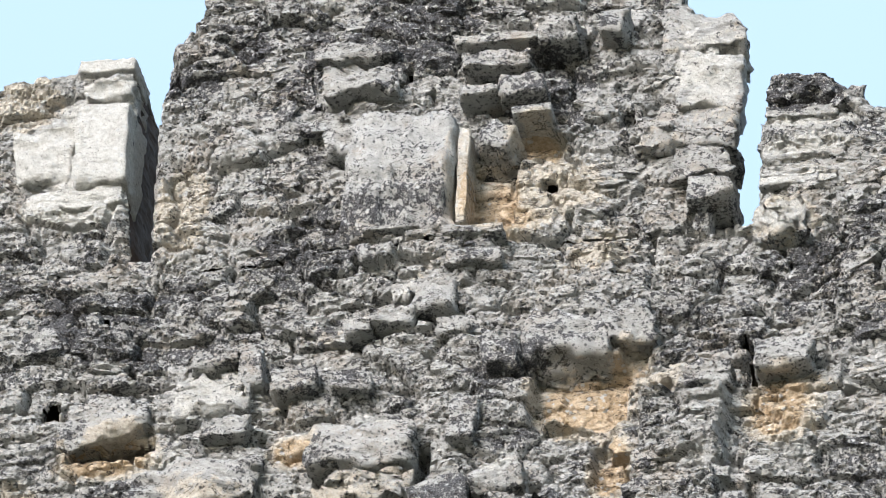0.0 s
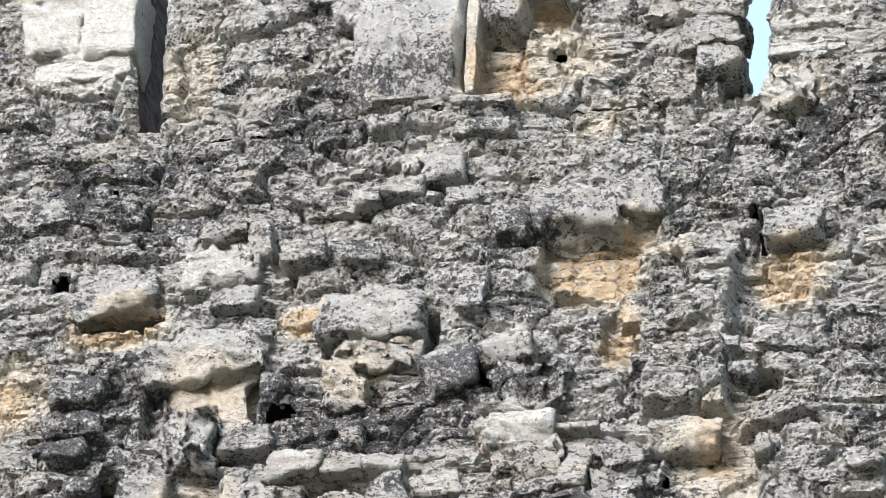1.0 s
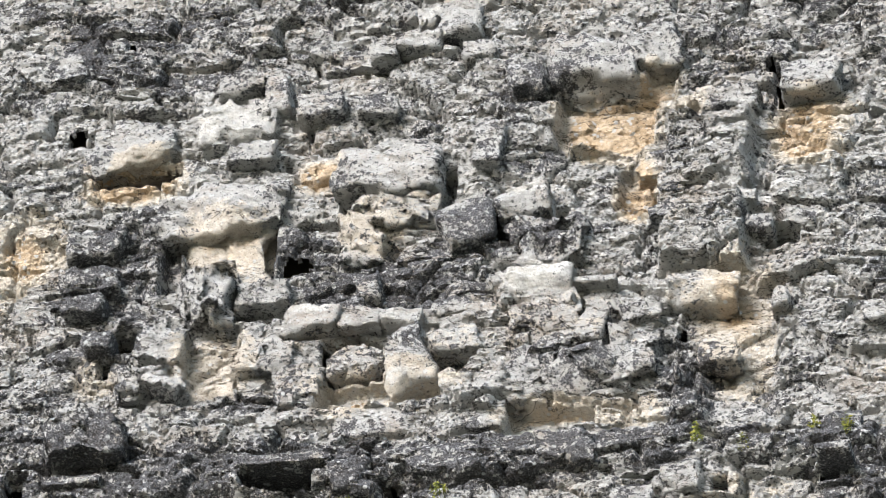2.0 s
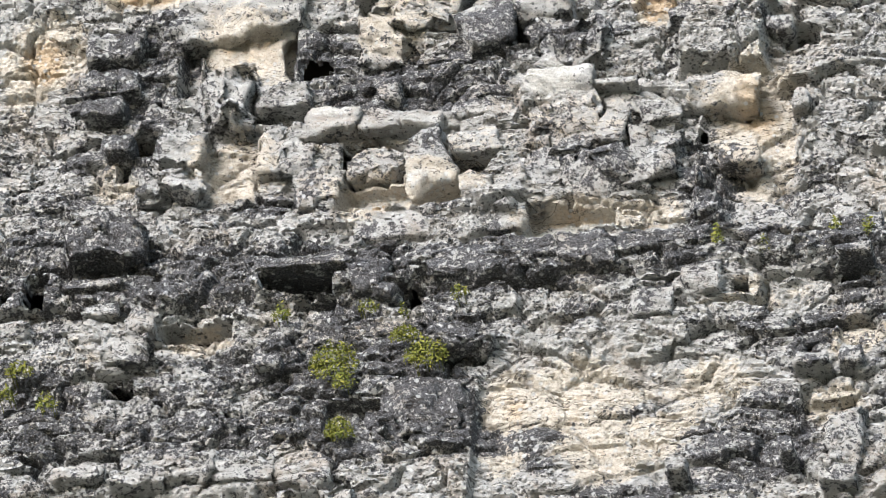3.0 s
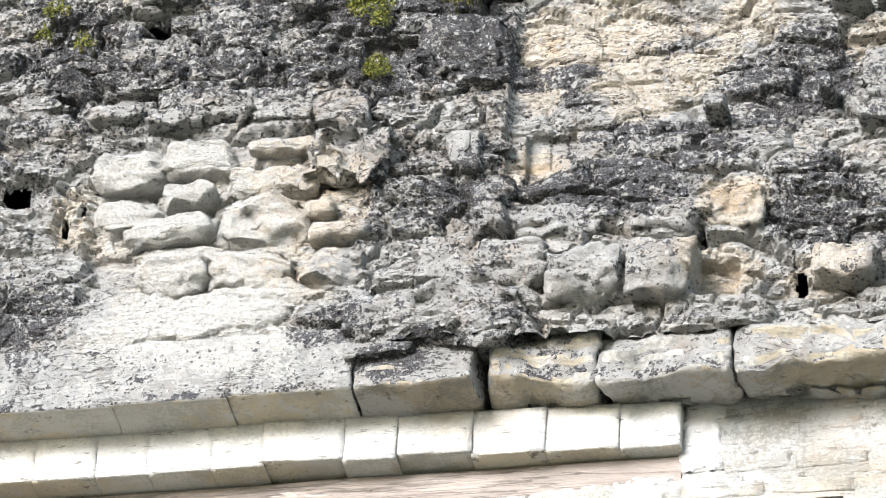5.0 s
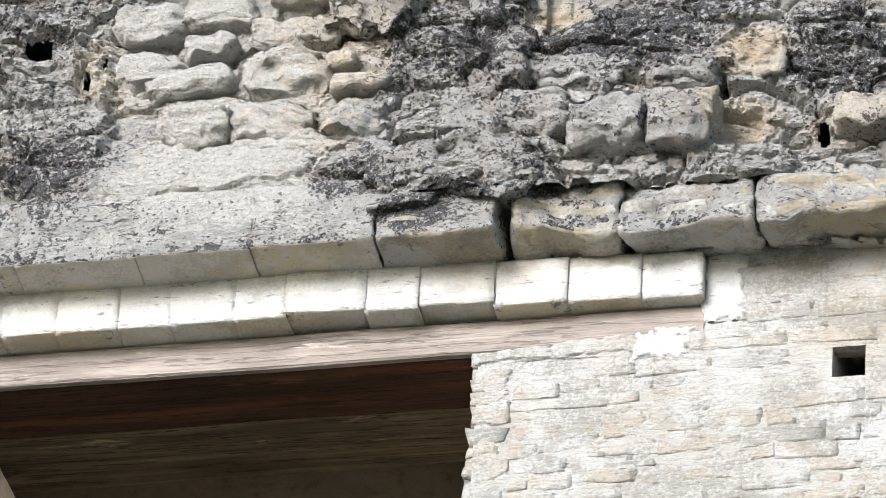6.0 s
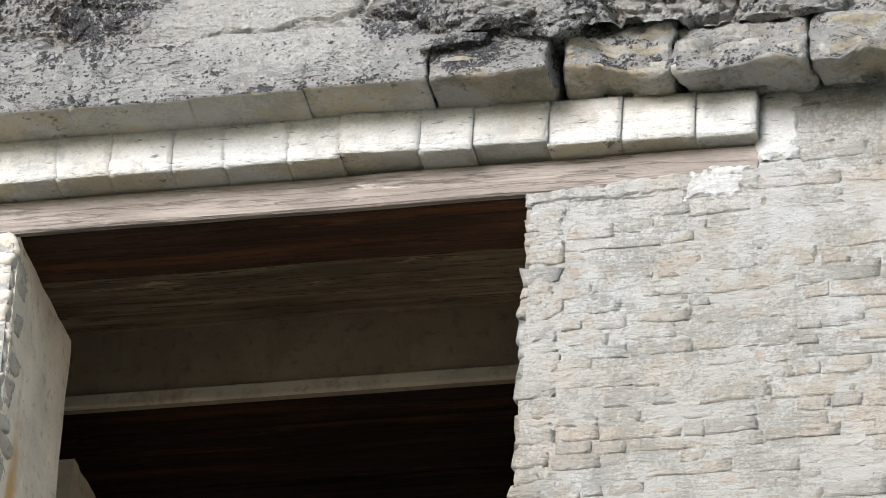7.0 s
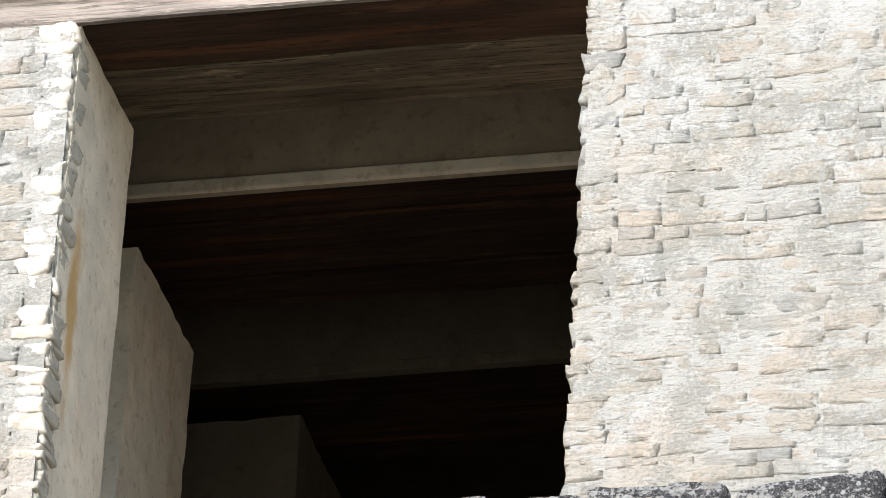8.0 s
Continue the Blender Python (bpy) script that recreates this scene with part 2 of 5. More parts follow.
def fractal(x, z, sx, sz, octaves=4, seed=0, gain=0.55):
    total, amp, norm = 0.0, 1.0, 0.0
    for k in range(octaves):
        total = total + amp * soft(x * sx * 2 ** k + 17.3 * k, z * sz * 2 ** k + 5.1 * k, seed + k)
        norm, amp = norm + amp, amp * gain
    return total / norm


# ---- wear on the front: places where crust, breaks and bleaching sit ----
MARKS, SHAPES, PITS = [], [], []


def mark(kind, x, z, rx, rz, amount):
    MARKS.append((kind, x, z, rx, rz, amount))


def hollow(x, z, w, h, deep, edge=0.03):
    """A broken-out hollow (deep > 0) or a swelling (deep < 0) of the rubble."""
    SHAPES.append((x, z, w / 2, h / 2, deep, edge))


def pit(x, z, w, h):
    """A hole through the face into the darkened hearting; some stand in for shadows."""
    hollow(x, z, w, h, 0.05, 0.014)
    PITS.append((x, z, w / 2 - 0.008, h / 2 - 0.006))


def patina(x, z):
    wob = 0.9 * (fractal(x, z, 2.3, 3.2, 4, 71) - 0.5)
    dark = 0.185 + wob + 0.0 * x
    cream = 0.10 + 0.8 * (fractal(x, z, 1.7, 2.9, 4, 83) - 0.5)
    pale = 0.0 * x - 0.05
    for kind, mx, mz, rx, rz, amount in MARKS:
        q = np.sqrt(((x - mx) / rx) ** 2 + ((z - mz) / rz) ** 2)
        w = np.clip(1.5 - q + 0.9 * wob, 0, 1)
        w = amount * w * w * (3 - 2 * w)
        if kind == "dark":
            dark, cream, pale = dark + w, cream - 0.5 * w, pale - 0.5 * w
        elif kind == "cream":
            cream, dark = cream + w, dark - 0.5 * w
        elif kind == "pale":
            pale, dark = pale + w, dark - 0.6 * w
    return np.minimum(dark, 0.78), cream, pale


def hollows(x, z):
    d = 0.0 * x
    ragged = 0.35 * (fractal(x, z, 9, 11, 3, 23) - 0.5)
    for hx, hz, rx, rz, deep, edge in SHAPES:
        q = np.minimum(rx - np.abs(x - hx), rz - np.abs(z - hz)) + (ragged if edge > 0.015 else 0.25 * ragged) * min(rx, rz)
        w = np.clip(q / edge, 0, 1)
        w = w * w * (3 - 2 * w)
        d = d * (1 - w) + deep * w if deep > 0 else d + deep * w
    return d


def shards(x, z, w, h, seed):
    """Broken lumps: each has its own height and lean; also how near the next crack is."""
    x = x / w + 0.5 * (fractal(x, z, 1.3 / w, 1.3 / h, 2, seed + 5) - 0.5)
    z = z / h + 0.7 * (fractal(x, z, 1.1, 1.1, 2, seed + 6) - 0.5)
    i, j = np.floor(x), np.floor(z)
    first = 9.0 + 0 * x
    second, own, dx, dz = first.copy(), 0 * x, 0 * x, 0 * x
    for a in (-1, 0, 1):
        for b in (-1, 0, 1):
            px = i + a + 0.1 + 0.8 * cell(i + a, j + b, seed)
            pz = j + b + 0.1 + 0.8 * cell(i + a, j + b, seed + 1)
            q = np.maximum(np.abs(x - px), np.abs(z - pz)) * 0.6 + 0.4 * np.hypot(x - px, z - pz)
            hit = q < first
            second = np.where(hit, first, np.minimum(second, q))
            first = np.where(hit, q, first)
            own = np.where(hit, cell(i + a, j + b, seed + 2), own)
            dx, dz = np.where(hit, x - px, dx), np.where(hit, z - pz, dz)
    lean_x, lean_z = cell(own * 97, own * 31, seed + 3) - 0.5, cell(own * 53, own * 17, seed + 4) - 0.35
    return own + 0.7 * lean_x * dx + 0.9 * lean_z * dz, np.clip((second - first) * 7, 0, 1)


PANEL_SMOOTH = 0.5


def panel(x, z):
    """Where the facing of the frieze has fallen off: a clean upright break, running out towards the other side."""
    wob = 0.03 * (fractal(x, z, 3, 7, 3, 57) - 0.5)
    left = np.clip((x - 0.163 + 0.6 * wob) / 0.014, 0, 1)
    run = np.clip((1.9 - x) / 1.2, 0, 1)
    tall = np.clip((20.12 - z + 5 * wob) / 0.2, 0, 1) * np.clip((z - 19.0 + 5 * wob) / 0.25, 0, 1)
    return left * run * tall


def rubble(x, z, rough=1.0):
    """How far the eroded rubble lies behind its plane."""
    a, ea = shards(x, z, 0.30, 0.14, 5)
    b, eb = shards(x, z, 0.13, 0.05, 15)
    c, ec = shards(x, z, 0.05, 0.022, 25)
    d = 0.055 * (0.5 - a) + 0.050 * (1 - ea)
    d = d + 0.028 * (0.5 - b) + 0.016 * (1 - eb)
    d = d + 0.011 * (0.5 - c) + 0.006 * (1 - ec)
    d = d + 0.16 * (fractal(x, z, 1.5, 1.9, 3, 31) - 0.5)
    d = d + 0.03 * (fractal(x, z, 4, 18, 4, 37, 0.7) - 0.5)
    d = d + 0.04 * np.abs(fractal(x, z, 14, 30, 4, 43, 0.75) - 0.5)
    flat = PANEL_SMOOTH * panel(x, z)
    for kind, mx, mz, rx, rz, amount in MARKS:
        if kind == "smooth":
            q = np.sqrt(((x - mx) / rx) ** 2 + ((z - mz) / rz) ** 2)
            flat = np.maximum(flat, amount * np.clip(1.8 - q * 1.2, 0, 1))
    cut = hollows(x, z)
    return rough * (1 - flat) * (1 - 0.5 * np.clip(cut / 0.06, 0, 1)) * d + cut + 0.06 * panel(x, z)


def weather(me, matrix=None, tone=None):
    """Writes the wear of the front into a mesh, by the place of its corners."""
    n = len(me.vertices)
    co = np.empty(n * 3)
    me.vertices.foreach_get("co", co)
    co = co.reshape(-1, 3)
    off = matrix.translation if matrix is not None else Vector((0, 0, 0))
    values = patina(co[:, 0] + off.x, co[:, 2] + off.z)
    if tone is not None:
        keep, add = (0.75, tone)
        values = [keep * v + a for v, a in zip(values, add)]
    for key, v in zip(("dark", "cream", "pale"), values):
        me.attributes.new(key, "FLOAT", "POINT").data.foreach_set("value", np.clip(v, -1, 2).astype(np.float32))


def sheet(name, mesh_grid, material, smooth=True, closed=False):
    """A mesh from a grid of places (rows, columns, 3)."""
    r, c = mesh_grid.shape[:2]
    me = bpy.data.meshes.new(name)
    k = np.arange(r * c).reshape(r, c)
    quads = np.stack([k[:-1, :-1], k[:-1, 1:], k[1:, 1:], k[1:, :-1]], -1).reshape(-1, 4)
    mid = (mesh_grid[:-1, :-1] + mesh_grid[1:, 1:]).reshape(-1, 3) / 2
    keep = np.ones(len(quads), bool)
    for px, pz, rx, rz in PITS:
        rag = 0.5 * (fractal(mid[:, 0], mid[:, 2], 30, 30, 2, 91) - 0.5) * min(rx, rz)
        inside = (np.abs(mid[:, 0] - px) / (rx + rag)) ** 3 + (np.abs(mid[:, 2] - pz) / (rz + rag)) ** 3 < 1
        keep &= ~(inside & (np.abs(mid[:, 1] - mid[:, 1].min()) < 0.75))
    quads = quads[keep]
    if closed:
        back = np.stack([k[:-1, -1], k[:-1, 0], k[1:, 0], k[1:, -1]], -1)
        quads = np.concatenate([quads, back])
    me.from_pydata(mesh_grid.reshape(-1, 3).tolist(), [], quads.tolist())
    if smooth:
        me.polygons.foreach_set("use_smooth", np.ones(len(quads), bool))
    me.materials.append(material)
    me.update()
    return me


def slab(name, left, right, bottom, top, face, back, cut=0.0095, rough=1.0, wrap_top=True, flank_crust_shade=0.0):
    """An eroded masonry slab: a rough front that turns round its sides and its top.
    left, right: functions of z; top: function of x; face: function of z."""
    zs0 = np.arange(0, 1.0001, cut / (max(top(0.0), top(1.0), top(-1.0)) - bottom))
    width = right(bottom) - left(bottom)
    us0 = np.arange(0, 1.0001, cut / width)
    n = max(4, int(back / 0.04))
    us = np.concatenate([np.zeros(n), us0, np.ones(n)])
    side = np.concatenate([np.linspace(1, 1 / n, n), us0 * 0, np.linspace(1 / n, 1, n)])
    vs = np.concatenate([zs0, np.ones(n)])
    over = np.concatenate([zs0 * 0, np.linspace(1 / n, 1, n)])
    U, V = np.meshgrid(us, vs)
    S, O = np.meshgrid(side, over)
    guess = bottom + V * (top(U * width + left(bottom)) - bottom)
    X = left(guess) + U * (right(guess) - left(guess))
    Z = bottom + V * (top(X) - bottom)
    X = left(Z) + U * (right(Z) - left(Z))
    deep = np.maximum(S, O) * back
    D = rubble(X, Z, rough)
    Y = face(Z) + D * (deep < 0.001) + (deep > 0.001) * (0.35 * D) + deep
    # ragged flanks and crest
    flank = np.where(U <= 0, 1.0, np.where(U >= 1, -1.0, 0.0)) * (S > 0)
    X = X + flank * 0.05 * (fractal(Y * 1.0, Z, 9, 14, 4, 61) - 0.25)
    near = np.clip(1 - np.minimum(U, 1 - U) * width / 0.05, 0, 1) * (S <= 0)
    Y = Y + 0.035 * near ** 2
    ragged = fractal(X, Y + 3, 7, 7, 4, 67) - 0.5
    if wrap_top:
        Z = Z + np.where(V >= 1, 0.13 * ragged, 0.0)
    grid = np.stack([X, Y, Z], -1)
    me = sheet(name, grid, STONE, False, True)
    weather(me)
    if flank_crust_shade:
        # black-brown flank: crust, plus the narrow slot's shade painted into its colour
        me.materials.append(SHADED_FLANK)
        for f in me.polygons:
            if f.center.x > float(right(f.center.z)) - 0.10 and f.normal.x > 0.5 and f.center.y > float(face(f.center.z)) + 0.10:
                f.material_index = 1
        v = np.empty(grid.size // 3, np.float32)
        for key, add in (("dark", flank_crust_shade), ("pale", -1.0)):
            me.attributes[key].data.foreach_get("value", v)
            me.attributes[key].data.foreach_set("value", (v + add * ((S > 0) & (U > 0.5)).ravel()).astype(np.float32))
    return new(name, me)


def part(name, me, parent, label="", at=None):
    ob = new(name, me)
    ob.parent = parent
    if at is not None:
        ob.matrix_basis = at
    if label:
        ob["label"] = label
    return ob


# ---- ground and the base below the view ----
def box(x0, x1, y0, y1, z0, z1):
    bm = bmesh.new()
    bmesh.ops.create_cube(bm, size=1.0)
    bmesh.ops.transform(bm, verts=bm.verts, matrix=Matrix.LocRotScale(((x0 + x1) / 2, (y0 + y1) / 2, (z0 + z1) / 2), None, (x1 - x0, y1 - y0, z1 - z0)))
    return bm


def solid(name, bm, material, bevel=0.0, wear=False):
    if bevel:
        bmesh.ops.bevel(bm, geom=list(bm.edges), offset=bevel, segments=2, affect="EDGES", profile=0.6)
    me = bpy.data.meshes.new(name)
    bm.to_mesh(me)
    bm.free()
    me.materials.append(material)
    if wear:
        weather(me)
    return me


bm = bmesh.new()
bmesh.ops.create_grid(bm, x_segments=24, y_segments=24, size=900)
ground = tagged(new("ground", solid("ground", bm, GROUND)), "dry grass and pale trodden earth of the plaza", kind="structure")

# a plain platform in three steps carries the temple
bm = bmesh.new()
for x, front, back, z0, z1 in ((12, -9.0, 16, 0, 4.4), (10, -6.2, 14, 4.4, 8.6), (8.4, -3.6, 12, 8.6, 12.2)):
    part_bm = box(-x - 1, x - 1, front, back, z0, z1)
    me = bpy.data.meshes.new("step")
    part_bm.to_mesh(me)
    part_bm.free()
    bm.from_mesh(me)
platform = tagged(new("pavement_platform", solid("pavement_platform", bm, STONE, wear=True)), "stepped grey limestone platform under the temple", kind="structure")


# ---- the front: roof comb, frieze and lower wall ----
def line(*pts):
    xs, ys = [p[0] for p in pts], [p[1] for p in pts]
    return lambda v: np.interp(v, xs, ys)


def comb_face(z):
    return 0.75 + 0.03 * (z - 21)


def frieze_face(z):
    return -0.30 + 0.08 * (z - 18.4)


mark("dark", -1.94, 24.00, 0.52, 0.27, 0.23)
mark("dark", -1.41, 23.77, 0.59, 0.30, 0.36)
mark("dark", -0.37, 25.45, 0.42, 0.22, 0.58)
mark("dark", -1.04, 25.50, 0.24, 0.22, 0.43)
mark("dark", -1.43, 25.15, 0.16, 0.18, 0.43)
mark("dark", 0.97, 23.58, 0.32, 0.36, 0.36)
mark("dark", 0.88, 22.75, 0.22, 0.35, 0.05)
mark("dark", 0.14, 23.08, 0.17, 0.29, 0.51)
mark("dark", 1.58, 23.58, 0.32, 0.30, 0.43)
mark("dark", 1.37, 24.83, 0.23, 0.10, 1.01)
mark("dark", 1.66, 24.53, 0.10, 0.14, 0.72)
mark("dark", -0.78, 24.11, 0.23, 0.17, 0.51)
mark("dark", 0.27, 25.06, 0.15, 0.21, 0.43)
mark("dark", 1.33, 23.81, 0.17, 0.13, 0.58)
mark("dark", -0.04, 23.93, 0.15, 0.14, 0.22)
mark("dark", -0.31, 24.29, 0.10, 0.14, 0.58)
mark("cream", 0.40, 23.15, 0.25, 0.16, 1.10)
mark("cream", 1.33, 22.96, 0.18, 0.24, 0.91)
mark("cream", -0.02, 24.30, 0.11, 0.19, 1.10)
mark("cream", 0.17, 24.67, 0.11, 0.09, 1.56)
mark("cream", -1.61, 23.00, 0.18, 0.13, 1.43)
mark("cream", 0.26, 24.37, 0.23, 0.21, 0.65)
mark("cream", 0.66, 23.29, 0.09, 0.11, 1.30)
mark("cream", -0.79, 22.95, 0.12, 0.10, 0.78)
mark("cream", 0.60, 22.71, 0.10, 0.19, 0.91)
mark("cream", 1.29, 24.05, 0.14, 0.14, 0.91)
mark("cream", -1.41, 24.35, 0.13, 0.31, 0.39)
mark("cream", -2.21, 25.14, 0.16, 0.18, 0.65)
mark("cream", -1.40, 24.52, 0.13, 0.17, 0.39)
mark("cream", 0.82, 23.14, 0.10, 0.10, 0.91)
mark("cream", -0.15, 24.41, 0.05, 0.31, 0.78)
mark("cream", 0.46, 23.97, 0.15, 0.14, 0.39)
mark("cream", 0.07, 24.15, 0.15, 0.07, 1.17)
mark("cream", -0.59, 23.58, 0.15, 0.08, 0.39)
mark("pale", -1.84, 24.88, 0.21, 0.30, 1.20)
mark("pale", 0.91, 25.05, 0.15, 0.35, 0.66)
mark("pale", -1.91, 24.47, 0.23, 0.09, 0.96)
mark("pale", 1.37, 24.63, 0.23, 0.05, 0.72)
mark("pale", 1.38, 24.45, 0.22, 0.05, 0.72)
mark("pale", 1.36, 24.28, 0.22, 0.05, 0.60)
mark("pale", -1.87, 25.36, 0.16, 0.07, 1.08)
mark("pale", 1.29, 24.05, 0.12, 0.12, 0.72)
mark("pale", -0.35, 23.79, 0.10, 0.13, 0.42)
mark("pale", -0.42, 24.68, 0.26, 0.28, 0.24)
mark("pale", -0.65, 25.06, 0.16, 0.14, 0.24)
mark("pale", -0.15, 24.48, 0.04, 0.33, 0.60)
mark("dark", -0.67, 22.31, 0.22, 0.16, 0.51)
mark("dark", -1.70, 22.28, 0.20, 0.29, 0.43)
mark("dark", -0.03, 22.88, 0.10, 0.39, 0.29)
mark("dark", -1.61, 22.65, 0.15, 0.19, 0.43)
mark("dark", 0.82, 22.95, 0.19, 0.16, 0.15)
mark("dark", 1.65, 22.45, 0.19, 0.38, 0.3)
mark("dark", -0.30, 22.21, 0.22, 0.13, 0.58)
mark("dark", -0.86, 22.51, 0.15, 0.16, 0.58)
mark("cream", 0.47, 23.08, 0.25, 0.16, 1.04)
mark("cream", 1.30, 22.90, 0.15, 0.19, 1.04)
mark("cream", -1.15, 22.54, 0.20, 0.18, 0.98)
mark("cream", -2.01, 22.66, 0.15, 0.19, 0.91)
mark("cream", -0.52, 22.54, 0.15, 0.10, 0.65)
mark("cream", 0.59, 22.69, 0.10, 0.13, 1.04)
mark("cream", -1.63, 22.91, 0.20, 0.10, 1.43)
mark("cream", -0.79, 22.92, 0.10, 0.10, 1.04)
mark("cream", 1.07, 22.10, 0.12, 0.19, 0.78)
mark("pale", -1.22, 23.26, 0.23, 0.17, 0.48)
mark("pale", -1.23, 22.84, 0.25, 0.13, 0.42)
mark("pale", -0.50, 22.93, 0.20, 0.13, 0.42)
mark("pale", 0.08, 22.74, 0.12, 0.10, 0.60)
mark("pale", 0.21, 22.22, 0.12, 0.13, 0.60)
mark("dark", -0.72, 22.46, 1.23, 0.13, 0.36)
mark("dark", 0.87, 21.65, 0.11, 0.25, 0.58)
mark("dark", -1.87, 21.70, 0.25, 0.12, 0.43)
mark("dark", -0.46, 22.25, 0.39, 0.16, 0.43)
mark("dark", -1.89, 22.84, 0.25, 0.20, 0.29)
mark("dark", -0.95, 21.67, 0.29, 0.06, 0.51)
mark("cream", -1.16, 21.91, 0.22, 0.17, 0.98)
mark("cream", -0.44, 21.69, 0.29, 0.09, 0.98)
mark("cream", 0.29, 21.48, 0.21, 0.09, 1.10)
mark("cream", 0.62, 21.48, 0.12, 0.08, 0.65)
mark("cream", 1.03, 21.85, 0.17, 0.28, 0.78)
mark("cream", -2.13, 22.55, 0.15, 0.19, 0.91)
mark("cream", -1.69, 21.87, 0.10, 0.13, 0.52)
mark("cream", -0.60, 21.58, 0.10, 0.09, 0.65)
mark("pale", -1.14, 22.51, 0.15, 0.19, 0.36)
mark("pale", -0.47, 21.70, 0.27, 0.08, 0.60)
mark("pale", 0.29, 21.45, 0.20, 0.07, 0.96)
mark("pale", 0.17, 22.21, 0.15, 0.09, 0.60)
mark("pale", -2.15, 22.74, 0.13, 0.16, 0.48)
mark("pale", -0.76, 22.12, 0.12, 0.06, 0.72)
mark("dark", -1.09, 20.61, 0.75, 0.18, 0.80)
mark("dark", -0.05, 20.54, 0.81, 0.15, 0.87)
mark("dark", 1.09, 20.54, 0.79, 0.12, 0.58)
mark("dark", -1.57, 20.75, 0.26, 0.16, 0.72)
mark("dark", -0.25, 20.16, 0.46, 0.18, 0.65)
mark("dark", -1.62, 20.33, 0.21, 0.27, 0.29)
mark("dark", 1.77, 20.42, 0.13, 0.24, 0.87)
mark("dark", -1.09, 19.77, 0.60, 0.12, 0.58)
mark("dark", -0.14, 19.82, 0.30, 0.27, 0.72)
mark("dark", -1.23, 20.02, 0.46, 0.18, 0.29)
mark("dark", 0.51, 19.52, 0.13, 0.06, 0.43)
mark("dark", 1.28, 19.57, 0.24, 0.20, 0.58)
mark("dark", 0.44, 19.13, 0.20, 0.09, 0.72)
mark("dark", 0.92, 19.23, 0.20, 0.14, 0.43)
mark("dark", -1.66, 19.97, 0.21, 0.24, 0.14)
mark("dark", -0.33, 19.96, 0.27, 0.15, 0.43)
mark("dark", 0.93, 20.64, 0.36, 0.12, 0.29)
mark("dark", -1.64, 19.55, 0.14, 0.18, 0.14)
mark("cream", 0.50, 19.93, 0.28, 0.16, 0.45)
mark("cream", 0.95, 19.62, 0.18, 0.14, 0.5)
mark("dark", 0.33, 19.66, 0.15, 0.05, 0.7)
mark("dark", 0.61, 19.34, 0.18, 0.07, 0.5)
mark("dark", 0.42, 19.15, 0.14, 0.06, 0.6)
mark("dark", 0.84, 19.34, 0.12, 0.08, 0.5)
mark("dark", 1.05, 19.60, 0.14, 0.10, 0.45)
mark("dark", 1.32, 19.68, 0.16, 0.12, 0.5)
mark("dark", 0.76, 19.78, 0.16, 0.04, 0.55)
mark("dark", 1.20, 20.12, 0.45, 0.14, 0.4)
mark("dark", 0.95, 19.72, 0.80, 0.45, 0.15)
mark("dark", 0.60, 20.28, 0.35, 0.08, 0.35)
mark("dark", -1.95, 23.70, 0.40, 0.25, 0.3)
mark("cream", 0.73, 19.50, 0.20, 0.15, 0.55)
mark("cream", 0.27, 19.72, 0.09, 0.29, 0.65)
mark("cream", 1.56, 19.71, 0.13, 0.12, 0.91)
mark("cream", 1.66, 20.05, 0.11, 0.09, 0.91)
mark("cream", -1.36, 19.70, 0.18, 0.09, 0.33)
mark("cream", 0.31, 19.17, 0.11, 0.17, 0.65)
mark("cream", 1.09, 18.93, 0.13, 0.11, 0.65)
mark("cream", -1.45, 20.58, 0.14, 0.15, 0.52)
mark("cream", -1.46, 20.22, 0.23, 0.12, 0.39)
mark("cream", -1.00, 20.29, 0.14, 0.09, 0.65)
mark("cream", 1.24, 20.30, 0.23, 0.12, 0.33)
mark("cream", -0.22, 20.26, 0.14, 0.06, 0.65)
mark("dark", -1.62, 18.69, 0.18, 0.17, 0.58)
mark("dark", -0.13, 19.03, 0.29, 0.17, 0.43)
mark("dark", 0.44, 19.09, 0.18, 0.11, 0.58)
mark("dark", 1.41, 18.94, 0.22, 0.20, 0.65)
mark("dark", -0.11, 18.25, 0.20, 0.08, 0.43)
mark("dark", 0.75, 18.98, 0.15, 0.14, 0.43)
mark("dark", -1.41, 18.65, 0.14, 0.06, 0.29)
mark("dark", -0.48, 18.45, 0.13, 0.08, 0.43)
mark("dark", 0.22, 18.44, 0.13, 0.07, 0.43)
mark("dark", 0.94, 18.40, 0.13, 0.07, 0.43)
mark("dark", -1.65, 18.58, 0.11, 0.08, 0.43)
mark("cream", -0.97, 18.66, 0.40, 0.20, 0.45)
mark("cream", -1.50, 19.05, 0.14, 0.17, 0.78)
mark("cream", -0.45, 19.09, 0.13, 0.17, 0.65)
mark("cream", 1.04, 18.59, 0.13, 0.11, 1.04)
mark("cream", 0.29, 18.63, 0.09, 0.11, 0.52)
mark("cream", 0.30, 19.19, 0.11, 0.14, 0.65)
mark("cream", 1.08, 18.95, 0.15, 0.11, 0.52)
mark("cream", 1.45, 18.55, 0.17, 0.11, 0.52)
mark("cream", -1.18, 18.57, 0.22, 0.14, 0.33)
mark("cream", -0.93, 19.03, 0.43, 0.34, 0.39)
mark("pale", -1.27, 18.33, 0.56, 0.17, 0.66)
mark("pale", -0.60, 18.29, 0.33, 0.14, 0.48)
mark("pale", -0.98, 18.77, 0.41, 0.26, 0.48)
mark("pale", 1.46, 18.30, 0.26, 0.11, 0.48)
mark("pale", -1.13, 19.19, 0.39, 0.23, 0.42)
mark("pale", 0.15, 18.45, 0.33, 0.11, 0.18)
